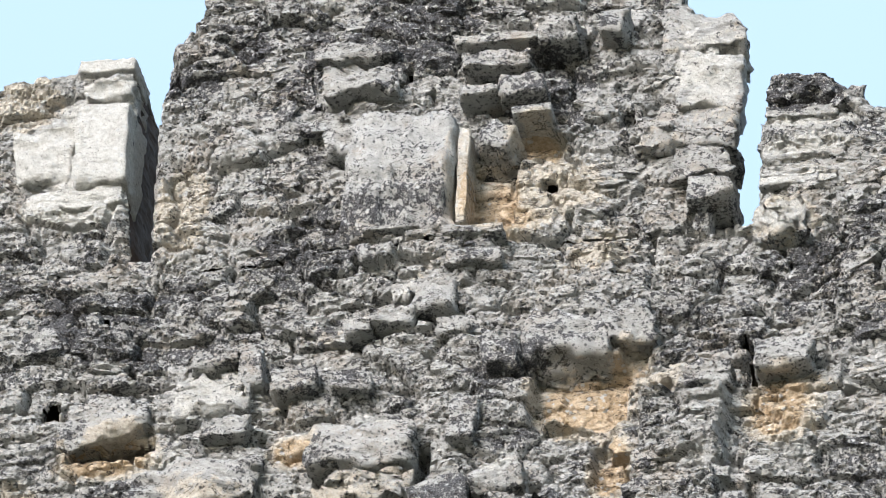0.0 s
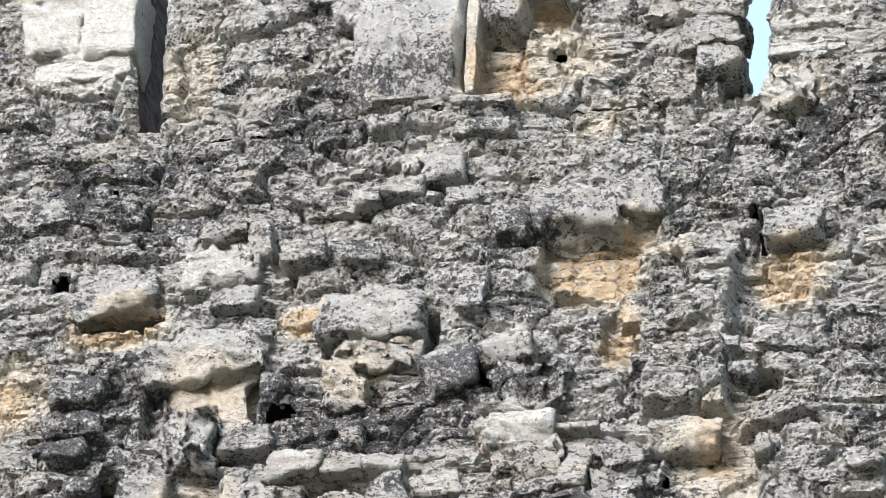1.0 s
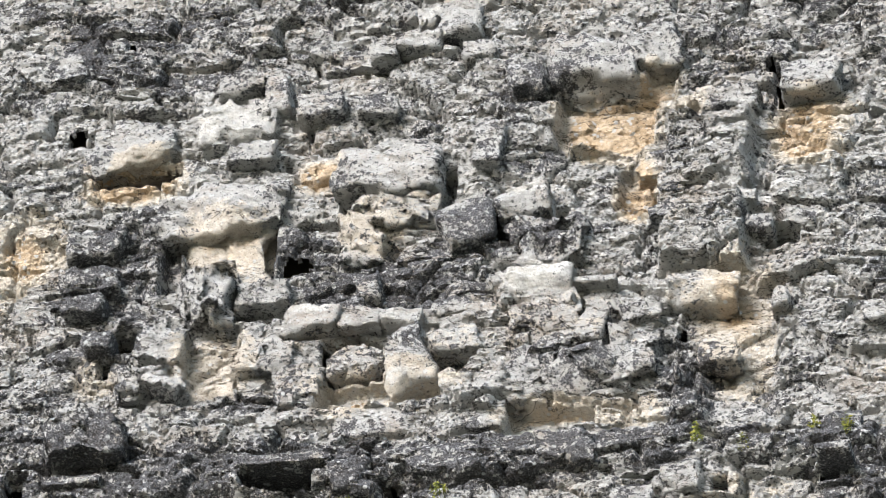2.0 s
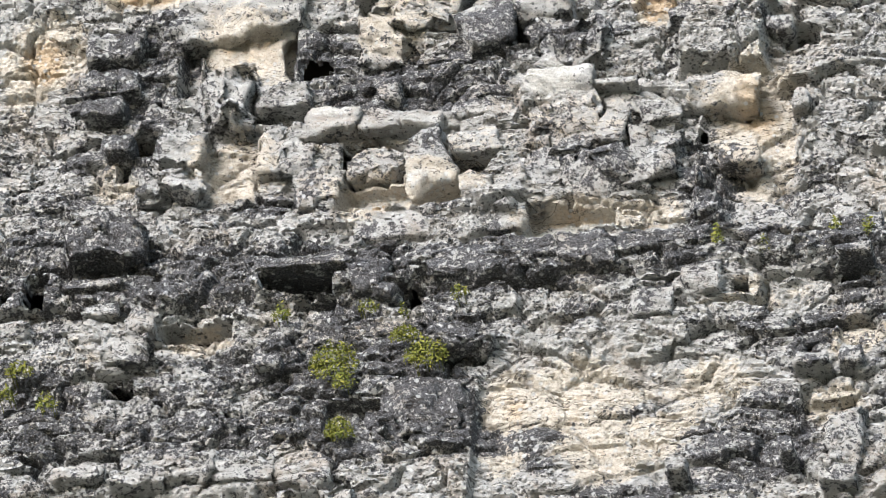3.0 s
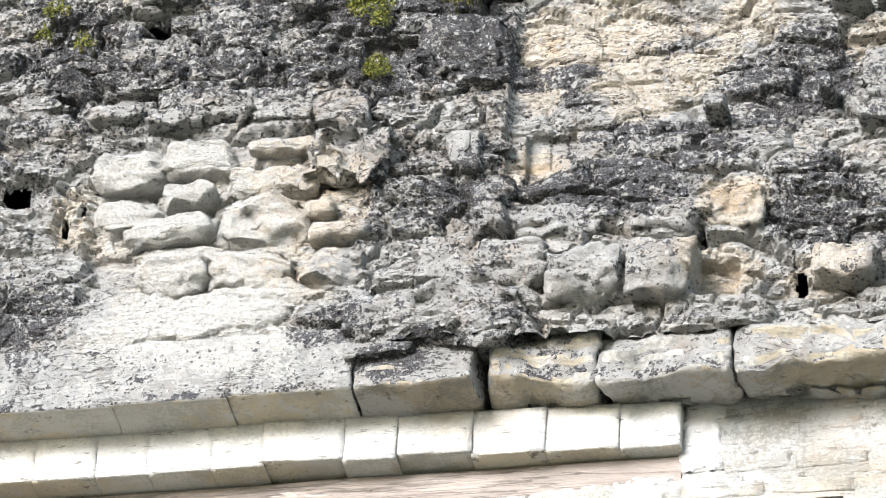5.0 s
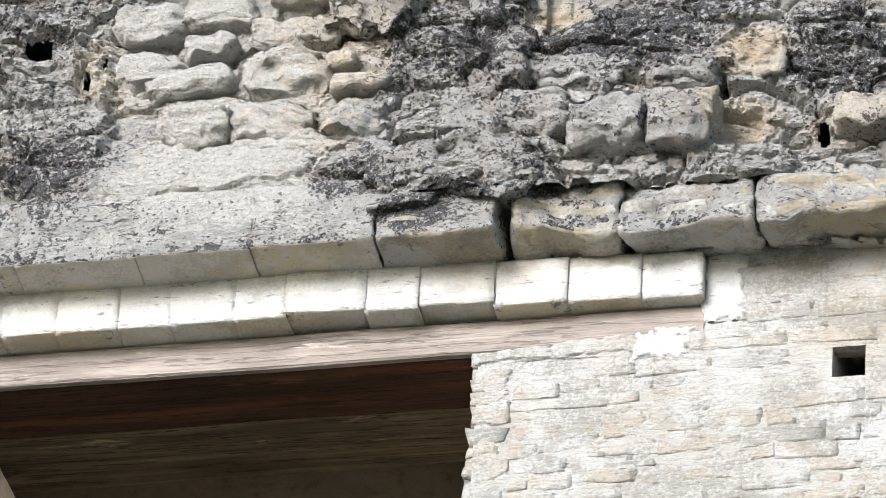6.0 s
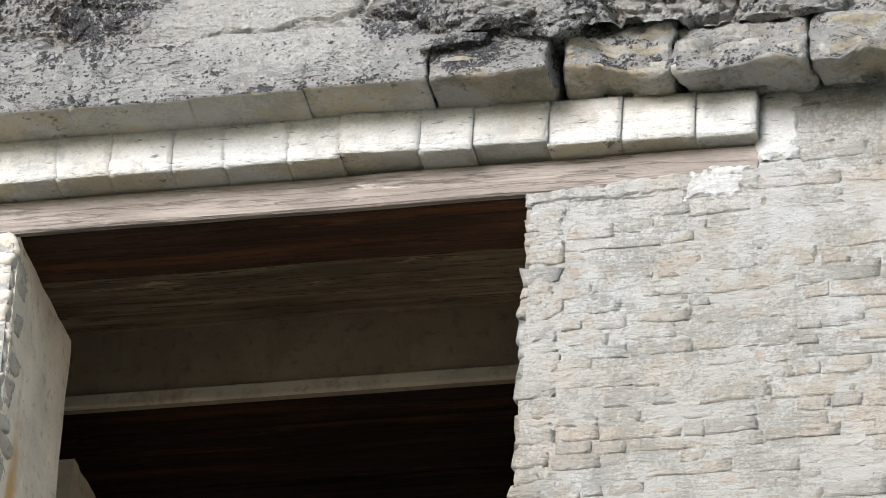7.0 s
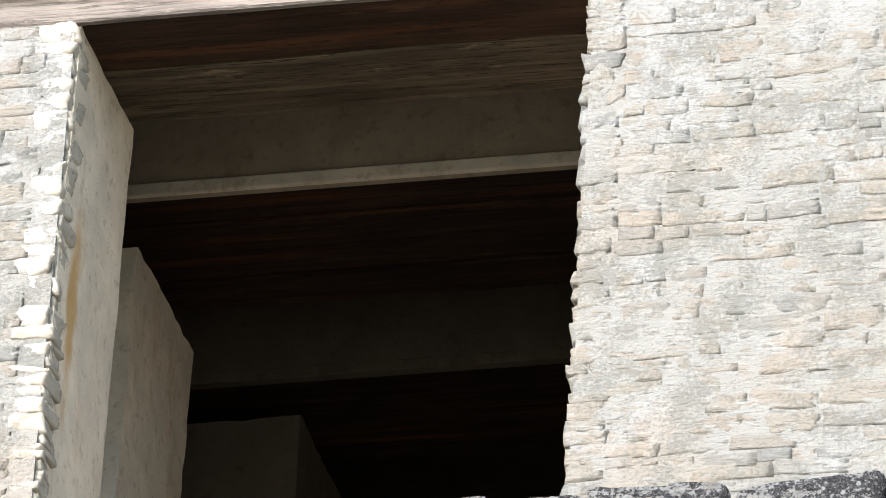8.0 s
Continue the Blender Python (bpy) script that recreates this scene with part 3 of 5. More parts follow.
mark("pale", 0.82, 18.28, 0.26, 0.08, 0.30)
hollow(-0.02, 24.34, 0.24, 0.43, 0.10, 0.03)
hollow(0.18, 24.65, 0.23, 0.17, 0.10, 0.03)
hollow(0.43, 23.12, 0.43, 0.33, 0.10, 0.03)
hollow(0.67, 23.30, 0.14, 0.18, 0.08, 0.03)
hollow(1.18, 23.24, 0.07, 0.25, 0.15, 0.03)
hollow(1.01, 24.11, 0.12, 0.14, 0.15, 0.03)
hollow(0.17, 23.40, 0.07, 0.28, 0.14, 0.03)
hollow(-0.69, 24.70, 0.06, 0.25, 0.10, 0.03)
hollow(-0.73, 24.88, 0.07, 0.18, 0.10, 0.03)
hollow(0.23, 24.40, 0.08, 0.09, 0.12, 0.03)
hollow(-0.91, 24.42, 0.09, 0.09, 0.08, 0.03)
hollow(-0.43, 25.11, 0.05, 0.07, 0.08, 0.03)
hollow(-1.02, 25.52, 0.16, 0.06, 0.10, 0.03)
hollow(-0.23, 22.80, 0.09, 0.19, 0.15, 0.03)
hollow(-0.48, 22.74, 0.44, 0.16, 0.08, 0.03)
hollow(0.22, 25.20, 0.14, 0.09, 0.10, 0.03)
hollow(0.56, 24.79, 0.09, 0.12, 0.12, 0.03)
hollow(-1.15, 22.51, 0.40, 0.32, 0.12, 0.03)
hollow(-1.40, 22.50, 0.11, 0.37, 0.06, 0.03)
hollow(-0.45, 22.75, 0.37, 0.08, 0.12, 0.03)
hollow(0.44, 23.14, 0.45, 0.36, 0.10, 0.03)
hollow(1.22, 22.38, 0.17, 0.11, 0.12, 0.03)
hollow(-0.24, 22.77, 0.06, 0.19, 0.14, 0.03)
hollow(0.79, 23.12, 0.11, 0.11, 0.12, 0.03)
hollow(-0.57, 21.88, 0.28, 0.23, 0.15, 0.03)
hollow(-0.44, 21.69, 0.56, 0.18, 0.10, 0.03)
hollow(0.29, 21.47, 0.39, 0.19, 0.11, 0.03)
hollow(-1.19, 21.92, 0.26, 0.42, 0.07, 0.03)
hollow(1.02, 21.76, 0.44, 0.74, 0.06, 0.03)
hollow(0.58, 22.74, 0.17, 0.26, 0.10, 0.03)
hollow(-0.15, 21.82, 0.17, 0.14, 0.08, 0.03)
hollow(1.00, 21.70, 0.12, 0.18, 0.10, 0.03)
hollow(-1.40, 22.48, 0.11, 0.31, 0.10, 0.03)
hollow(-1.65, 21.95, 0.07, 0.16, 0.10, 0.03)
hollow(-0.52, 20.41, 0.16, 0.07, 0.12, 0.01)
hollow(-1.00, 20.33, 0.29, 0.08, 0.10, 0.01)
hollow(-0.32, 19.80, 0.23, 0.16, 0.06, 0.01)
hollow(0.34, 19.24, 0.20, 0.26, 0.05, 0.01)
hollow(1.66, 20.07, 0.15, 0.15, 0.06, 0.01)
hollow(1.56, 19.68, 0.22, 0.16, 0.07, 0.01)
hollow(-1.68, 20.57, 0.09, 0.19, 0.10, 0.01)
hollow(-0.90, 19.05, 1.15, 0.80, 0.045, 0.05)
mark("cream", -0.90, 19.00, 0.50, 0.36, 0.45)
mark("pale", 0.75, 18.46, 0.80, 0.09, 0.4)
mark("pale", 0.60, 18.72, 0.70, 0.10, 0.3)
mark("pale", 1.35, 18.85, 0.30, 0.16, 0.3)
hollow(1.03, 18.58, 0.20, 0.19, 0.09, 0.03)
hollow(0.36, 18.60, 0.04, 0.11, 0.10, 0.03)
hollow(0.15, 18.09, 0.07, 0.16, 0.12, 0.03)
hollow(-1.71, 19.21, 0.21, 0.16, 0.06, 0.03)
hollow(-0.26, 24.05, 0.63, 0.20, -0.06, 0.06)
hollow(0.51, 23.96, 0.15, 0.19, -0.05, 0.06)
hollow(0.90, 22.62, 0.40, 0.86, -0.13, 0.035)
hollow(0.87, 21.60, 0.17, 0.43, -0.08, 0.04)
hollow(0.02, 20.57, 3.87, 0.28, -0.05, 0.05)
hollow(-0.79, 21.54, 1.74, 0.12, -0.06, 0.04)
mark("smooth", -1.38, 18.31, 0.67, 0.17, 0.90)
mark("smooth", -0.49, 18.23, 0.44, 0.11, 0.70)
mark("smooth", -1.54, 18.83, 0.16, 0.11, 0.40)
mark("smooth", 0.91, 25.05, 0.15, 0.32, 0.80)
mark("smooth", -1.84, 24.85, 0.24, 0.32, 0.85)
mark("smooth", -1.03, 22.53, 0.17, 0.16, 0.60)
pit(-1.62, 22.965, 0.32, 0.12)
pit(-1.50, 23.015, 0.20, 0.12)
pit(-1.88, 23.24, 0.09, 0.14)
pit(0.00, 22.64, 0.07, 0.13)
pit(-0.32, 22.61, 0.12, 0.06)
pit(0.02, 22.50, 0.11, 0.16)
pit(-0.86, 22.45, 0.16, 0.12)
pit(-0.50, 22.80, 0.22, 0.04)
pit(-1.58, 22.08, 0.12, 0.14)
pit(-0.59, 20.51, 0.29, 0.12)
pit(-0.15, 20.42, 0.14, 0.10)
pit(-1.29, 20.04, 0.13, 0.10)
pit(0.16, 20.09, 0.07, 0.06)
pit(1.35, 18.54, 0.06, 0.11)
pit(0.31, 18.79, 0.08, 0.07)
pit(0.96, 18.75, 0.06, 0.12)
pit(0.15, 18.09, 0.05, 0.14)
mark("cream", 0.89, 19.84, 0.36, 0.35, 0.39)
mark("cream", 1.15, 19.93, 0.27, 0.18, 0.39)
mark("cream", 0.49, 19.73, 0.31, 0.32, 0.39)
mark("cream", 1.45, 19.26, 0.18, 0.17, 0.39)
mark("smooth", -1.07, 18.59, 0.52, 0.17, 0.85)
mark("smooth", -0.75, 18.70, 0.27, 0.11, 0.50)
mark("pale", -1.02, 18.55, 0.54, 0.17, 0.54)
mark("pale", -1.05, 19.09, 0.45, 0.37, 0.30)
# slots under and beside stones, cut through to stand in for their shadows
pit(0.16, 23.39, 0.06, 0.24)
pit(1.18, 23.23, 0.05, 0.19)
pit(1.02, 24.11, 0.10, 0.09)
pit(-0.23, 22.79, 0.06, 0.16)
pit(-0.70, 24.70, 0.04, 0.20)
pit(0.24, 24.40, 0.07, 0.07)
pit(0.57, 24.78, 0.06, 0.09)
pit(-1.01, 25.52, 0.14, 0.04)
pit(-0.43, 25.11, 0.04, 0.06)
pit(-0.53, 22.80, 0.10, 0.03)
pit(-1.69, 23.76, 0.04, 0.07)
pit(0.80, 23.12, 0.09, 0.08)
pit(1.22, 22.37, 0.14, 0.07)
pit(-0.23, 22.76, 0.05, 0.15)
pit(-1.09, 22.38, 0.19, 0.03)
pit(1.14, 23.37, 0.05, 0.07)
pit(-0.69, 21.90, 0.04, 0.14)
pit(-0.45, 21.87, 0.04, 0.13)
pit(-1.65, 21.95, 0.04, 0.12)
pit(-0.29, 21.71, 0.08, 0.03)
pit(0.98, 21.71, 0.05, 0.08)
pit(0.82, 21.91, 0.05, 0.06)
pit(-0.98, 20.32, 0.23, 0.04)
pit(-1.69, 20.57, 0.08, 0.14)
pit(-1.44, 20.73, 0.28, 0.02)
pit(-1.81, 20.56, 0.07, 0.06)
pit(1.19, 20.35, 0.07, 0.09)
pit(1.62, 20.37, 0.09, 0.09)
pit(-0.79, 19.18, 0.23, 0.03)
pit(-0.57, 19.29, 0.02, 0.19)
pit(-1.49, 19.12, 0.03, 0.09)
pit(-1.76, 19.21, 0.11, 0.13)
pit(-1.56, 19.04, 0.04, 0.09)
pit(0.81, 18.51, 0.20, 0.03)
pit(0.36, 18.58, 0.03, 0.06)
pit(-1.37, 19.24, 0.21, 0.02)
pit(-0.50, 19.17, 0.09, 0.03)
mark("dark", -1.61, 18.61, 0.25, 0.17, 0.51)
mark("dark", -1.52, 18.38, 0.27, 0.11, 0.43)
mark("dark", -0.50, 18.44, 0.11, 0.08, 0.65)
mark("dark", -0.18, 18.24, 0.15, 0.06, 0.58)
mark("dark", -1.68, 18.47, 0.14, 0.14, 0.43)

GAP = 24.06
comb = slab("wall_roof_comb", lambda z: -2.7 + 0 * z, lambda z: 2.3 + 0 * z, 20.75, lambda x: GAP + 0 * np.asarray(x), comb_face, 0.9, wrap_top=False)
tagged(comb, "eroded grey limestone roof comb with a broken relief mask", kind="structure")


# Added box that shuts out the sky; its dark colour gives the holes shade.
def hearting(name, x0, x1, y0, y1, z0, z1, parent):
    return part(name, solid(name, box(x0, x1, y0, y1, z0, z1), SHADED_PLASTER), parent, "unseen hearting box behind the facing, coloured dark for shade")


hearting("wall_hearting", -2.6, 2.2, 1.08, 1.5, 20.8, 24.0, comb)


# crust: how far the right flank is darkened, for crust and shade
def crest(name, left, right, top, back, label, crust=0.0):
    ob = slab(name, left, right, GAP, top, comb_face, back, flank_crust_shade=crust)
    return tagged(ob, label, kind="structure")


middle = crest("wall_comb_middle", line((24.0, -1.53), (24.7, -1.56), (25.2, -1.57), (25.45, -1.55), (25.65, -1.42), (25.9, -1.2)),
      line((24.0, 1.07), (24.4, 1.04), (24.8, 0.99), (25.25, 0.95), (25.45, 0.78), (26, 0.7)), lambda x: 26.1 + 0 * np.asarray(x), 0.38,
      "tall middle of the roof comb, grey lichen-stained limestone")
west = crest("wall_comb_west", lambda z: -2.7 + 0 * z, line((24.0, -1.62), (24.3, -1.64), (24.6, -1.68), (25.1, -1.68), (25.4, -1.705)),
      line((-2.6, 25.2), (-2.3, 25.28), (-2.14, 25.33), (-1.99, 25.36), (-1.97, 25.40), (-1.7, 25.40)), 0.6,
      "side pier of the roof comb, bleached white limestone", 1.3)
east = crest("wall_comb_east", line((24.0, 1.18), (24.3, 1.165), (24.9, 1.19)), lambda z: 2.3 + 0 * z,
      line((1.17, 24.82), (1.22, 24.90), (1.29, 24.93), (1.45, 24.92), (1.55, 24.83), (1.63, 24.72), (1.72, 24.68), (2.6, 24.6)), 0.4,
      "side pier of the roof comb, banded grey and cream limestone")

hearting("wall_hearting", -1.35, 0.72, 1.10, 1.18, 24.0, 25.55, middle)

frieze = slab("wall_frieze", lambda z: -2.6 + 0 * z, lambda z: 2.2 + 0 * z, 18.32,
              line((-3.2, 20.8), (-1.9, 20.87), (-1.59, 20.95), (-1.1, 20.9), (-0.4, 20.72), (0.3, 20.66), (1.0, 20.66), (1.8, 20.58), (2.8, 20.5)), frieze_face, 1.0)
tagged(frieze, "eroded limestone frieze with black crust and pale breaks", kind="structure")


# ---- cornice over the doorway ----
def stone_mesh(name, w, d, h, seed, round_=0.3, bumpy=0.06, cuts=3, slope=(0.0, 0.0, 0.0)):
    """One stone: a squared block worn round, with a chipped surface. slope: how far its front leans in at the top, its top
    falls to the right, and its foot is cut back."""
    bm = bmesh.new()
    bmesh.ops.create_cube(bm, size=2.0)
    bmesh.ops.subdivide_edges(bm, edges=bm.edges, cuts=cuts, use_grid_fill=True)
    off = Vector((seed * 1.37 % 50, seed * 2.11 % 50, seed * 0.73 % 50))
    size = Vector((w / 2, d / 2, h / 2))
    dice = random.Random(seed)
    skew = [Vector((dice.uniform(-1, 1), dice.uniform(-0.25, 0.25), dice.uniform(-1, 1))) for _ in range(8)]
    m = min(w, h)
    r = 0.5 * m * min(0.98, round_ + 0.06)
    for v in bm.verts:
        c = v.co.copy()
        p = Vector((c.x * size.x, c.y * size.y, c.z * size.z))
        inner = Vector([max(-k + r, min(k - r, q)) if k > r else 0.0 for q, k in zip(p, size)])
        if (p - inner).length > 1e-6:
            p = inner + (p - inner).normalized() * r
        u = [(k + 1) / 2 for k in c]
        for i, k in enumerate(skew):
            f = (u[0] if i & 1 else 1 - u[0]) * (u[1] if i & 2 else 1 - u[1]) * (u[2] if i & 4 else 1 - u[2])
            p += k * (f * m * min(0.16, bumpy * 2.2))
        q = p / max(m, 0.06)
        p += m * bumpy * 1.3 * noise.noise_vector(q * 1.3 + off)
        p += m * bumpy * 1.1 * noise.noise_vector(q * 3.4 + off)
        p += m * bumpy * 0.8 * noise.noise_vector(q * 8.0 + off)
        p.y += m * bumpy * 1.4 * noise.noise(Vector((q.x * 1.2, 3.0, q.z * 7.0)) + off)
        if c.y < 0:
            p.y += slope[0] * (c.z + 1) / 2
            p.y += slope[2] * max(0.0, -c.z)
        p.z += slope[1] * c.x * (c.z + 1) / 2
        v.co = p
    for f in bm.faces:
        f.smooth = True
    me = bpy.data.meshes.new(name)
    bm.to_mesh(me)
    bm.free()
    return me


COUNT = [0]


def stone(parent, x, z, w, h, proud, face, tone=None, name="stone", round_=0.25, bumpy=0.05, tilt=0.0, cuts=0, slope=(0.0, 0.0, 0.0), deep=0.22, material=None, label=""):
    """A stone that stands proud of the surface behind it."""
    COUNT[0] += 1
    if round_ > 0.7:
        proud *= 0.5
    d = proud + deep
    y = face + d / 2 - proud
    cuts = int(min(13, max(5, max(w, h) / 0.022)))
    me = stone_mesh(name, w, d, h, COUNT[0], round_, bumpy * 1.85, cuts, slope)
    at = pose(x, y, z, 0, tilt, 0)
    me.materials.append(material or STONE)
    weather(me, at, tone)
    return part(name, me, parent, label, at)


DULL = (0.22, -0.4, 0.05)
GREY, PALE, CREAM, BLACK, BUFF = (0.20, 0.04, 0.0), (0.06, 0.06, 0.24), (-0.15, 0.45, 0.05), (0.24, 0.0, -0.1), (0.12, 0.24, 0.0)
rng = random.Random(4)
WHITER = (-0.4, 0.0, 0.8)
WHITEN = (-0.10, 0.30, 0.2)

def scree(name, face, x0, x1, bottom, top, count, seed, clear):
    """Rubble that shows in the eroded surface: many broken stones, too many to count."""
    r = random.Random(seed)
    kinds = []
    for k in range(28):
        me = stone_mesh("shape", 1.0, 1.0, 1.0, 2000 + k, r.choice((0.1, 0.2, 0.45)), 0.11, 4)
        co = np.empty(len(me.vertices) * 3)
        me.vertices.foreach_get("co", co)
        kinds.append((co.reshape(-1, 3), np.array([p.vertices[:] for p in me.polygons])))
        bpy.data.meshes.remove(me)
    pts, quads, tint, base = [], [], [], 0
    xs = np.array([r.uniform(x0, x1) for _ in range(count)])
    zs = np.array([r.uniform(bottom, top) for _ in range(count)])
    deep = rubble(xs, zs)
    for x, z, d in zip(xs, zs, deep):
        if not clear(x, z):
            continue
        co, q = kinds[r.randrange(28)]
        w = 0.04 + 0.16 * r.random() ** 2.2
        h = w * r.uniform(0.32, 0.7)
        turn = np.array(Euler((r.uniform(-0.25, 0.25), r.gauss(0, 0.16), r.uniform(-0.35, 0.35))).to_matrix())
        p = (co * (w, w * 0.9, h)) @ turn.T + (x, float(face(z)) + d + w * r.uniform(0.36, 0.5), z)
        pts.append(p)
        quads.append(q + base)
        tint.append(np.full((len(p), 3), (r.gauss(0, 0.16), r.gauss(-0.03, 0.14), r.gauss(0.02, 0.16))))
        base += len(p)
    me = bpy.data.meshes.new(name)
    me.from_pydata(np.concatenate(pts).tolist(), [], np.concatenate(quads).tolist())
    me.materials.append(STONE)
    weather(me)
    tint = np.concatenate(tint)
    for i, key in enumerate(("dark", "cream", "pale")):
        v = np.empty(len(tint), np.float32)
        me.attributes[key].data.foreach_get("value", v)
        me.attributes[key].data.foreach_set("value", (v + tint[:, i]).astype(np.float32))
    me.update()
    return tagged(new(name, me), "broken limestone rubble set in the eroded wall", "rubble", kind="stuff")


def open_face(x, z):
    """Where the rubble lies bare: not on smooth render, nor in the deep holes."""
    for kind, mx, mz, rx, rz, amount in MARKS:
        if kind == "smooth" and ((x - mx) / rx) ** 2 + ((z - mz) / rz) ** 2 < 1.4:
            return False
        if kind == "cream" and amount > 0.45 and ((x - mx) / rx) ** 2 + ((z - mz) / rz) ** 2 < 0.9 and math.sin(x * 71 + z * 53) < 0.5:
            return False
    if panel(x, z) > 0.3 and math.sin(x * 91 + z * 37) < 0.6:
        return False
    for hx, hz, rx, rz, deep, edge in SHAPES:
        if deep > 0.04 and abs(x - hx) < rx + 0.035 and abs(z - hz) < rz + 0.03:
            return False
    return True


scree("rubble", comb_face, -2.45, 2.0, 21.2, 24.05, 1000, 11, open_face)
scree("rubble", comb_face, -1.42, 0.9, 24.08, 25.75, 400, 12, open_face)
scree("rubble", comb_face, 1.25, 1.9, 24.08, 24.6, 120, 13, open_face)
scree("rubble", frieze_face, -2.3, 1.95, 18.45, 20.6, 550, 14, open_face)


cornice = tagged(new("cornice"), "projecting cornice of worn grey limestone blocks", "cornice")
cornice.location = (0, 0, 18.09)


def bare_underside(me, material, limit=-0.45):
    """A projecting stone's foot, rain-sheltered, keeps its clean cream, lightened for bounced light."""
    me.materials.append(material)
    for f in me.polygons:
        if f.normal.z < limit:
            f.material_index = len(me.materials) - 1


def cornice_block(x0, x1, z0, z1, tone, bumpy=0.05, y0=-0.315, slope=(0.01, 0, 0)):
    COUNT[0] += 1
    w, h = x1 - x0 + (0.014 if x1 < 0 else -0.01), z1 - z0
    me = stone_mesh("block", w, 0.5, h, COUNT[0], -0.04 if x1 < 0 else 0.08, bumpy, 17, slope)
    me.materials.append(STONE)
    at = pose((x0 + x1) / 2, y0 + 0.25, (z0 + z1) / 2)
    weather(me, at, tone)
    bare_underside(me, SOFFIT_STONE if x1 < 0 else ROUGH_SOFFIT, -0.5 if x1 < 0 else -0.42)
    return part("block", me, cornice, "", pose((x0 + x1) / 2, y0 + 0.25, (z0 + z1) / 2 - 18.09))


SMOOTH = (0.2, 0.06, 0.0)
for x0, x1, tone, bumpy in ((-2.9, -2.35, SMOOTH, 0.007), (-2.35, -1.74, SMOOTH, 0.007), (-1.74, -1.28, SMOOTH, 0.008), (-1.28, -0.83, SMOOTH, 0.008), (-0.83, -0.36, SMOOTH, 0.012),
                            (-0.36, 0.125, (0.0, 0.15, 0.1), 0.04), (0.175, 0.615, (0.1, 0.05, 0.1), 0.06), (0.60, 1.11, (0.1, 0.05, 0.1), 0.06), (1.11, 1.75, (0.05, 0.1, 0.2), 0.07), (1.75, 2.5, (0.05, 0.1, 0.2), 0.06)):
    if x0 < 0.15:
        cornice_block(x0, x1, 18.135, 18.42 if x0 < -0.4 else 18.37, tone, bumpy)
    else:
        cornice_block(x0, x1, 18.165, 18.46, tone, bumpy, -0.335, (0.13, 0, 0.09))

course = tagged(new("string_course"), "course of white limewashed stones above the lintel", "string course")
course.location = (0, 0, 17.95)
xs = [-2.9, -2.62, -2.35, -2.08, -1.83, -1.62, -1.38, -1.17, -0.92, -0.72, -0.41, -0.21, 0.085, 0.36, 0.64, 0.875]
for i, (x0, x1) in enumerate(zip(xs, xs[1:])):
    broken = 0.012 if i in (9, 11) else 0.0
    me = stone_mesh("block", x1 - x0 + 0.008, 0.3, 0.195 - broken, 900 + i, -0.05, 0.005 + broken, 7, (0.0, 0, 0.008))
    me.materials.append(WHITE)
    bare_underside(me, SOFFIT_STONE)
    part("block", me, course, "", pose((x0 + x1) / 2, 0.03 + 0.05 * max(0.0, (x0 + x1) / 2 + 0.4) / 1.15 + rng.uniform(-0.002, 0.002), 0.097 + broken / 2))

# ---- lower wall, with the doorway cut through ----
JL, JR, DEEP, SOFFIT, FLOOR = -2.0, 0.0, 0.8, 17.80, 14.6


def core(name, x0, x1, z0, z1, y0=0.0012, y1=DEEP, material=None):
    return solid(name, box(x0, x1, y0, y1, z0, z1), material or MORTAR)


def worn(bm, amount, cuts=26):
    """Uneven plaster: flat faces that swell and edges that have crumbled."""
    bmesh.ops.subdivide_edges(bm, edges=bm.edges[:], cuts=cuts, use_grid_fill=True)
    for v in bm.verts:
        q = v.co
        v.co += amount * (noise.noise_vector(q * 1.7) + 0.7 * noise.noise_vector(q * 6.0) + 0.45 * noise.noise_vector(q * 17.0))
    return bm


wall_front = tagged(new("wall_front", core("wall_front", 0.018, 1.372, FLOOR, 17.792)), "coursed wall of small pale limestone blocks in lime mortar", kind="structure")
wall_side = tagged(new("wall_front_west", core("wall_front_west", -5.0, JL - 0.012, FLOOR, 17.792)), "coursed wall of small pale limestone blocks in lime mortar", kind="structure")
part("wall_above_lintel", core("wall_above_lintel", -5.0, 4.2, 17.96, 18.34, 0.05, DEEP), wall_front)
part("wall_hearting", core("wall_hearting", -5.0, 4.2, 18.34, 20.35, 0.62, DEEP), wall_front)
part("wall_flank", core("wall_flank", 0.885, 1.372, 17.792, 17.93), wall_front)
part("wall_flank", core("wall_flank", 0.61, 0.885, 17.796, 17.957, 0.05), wall_front)
part("wall_flank", core("wall_flank", -5.0, -2.76, 17.792, 17.957), wall_side)
# round the square putlog hole
part("wall_flank", core("wall_flank", 1.372, 1.497, FLOOR, 17.578), wall_front)
part("wall_flank", core("wall_flank", 1.372, 1.497, 17.712, 17.93, 0.0012, 0.04), wall_front)
part("wall_flank", core("wall_flank", 1.497, 4.2, FLOOR, 17.93), wall_front)
part("wall_flank", core("wall_flank", 0.885, 4.2, 17.93, 18.24), wall_front)
part("plaster_jamb", solid("plaster_jamb", worn(box(JL - 0.06, JL - 0.001, 0.03, DEEP, FLOOR, SOFFIT + 0.005), 0.006, 40), JAMB), wall_side, "smooth stained plaster on the door jamb")
part("plaster_jamb", solid("plaster_jamb", box(0.0, 0.018, 0.05, DEEP, FLOOR, SOFFIT), JAMB), wall_front)

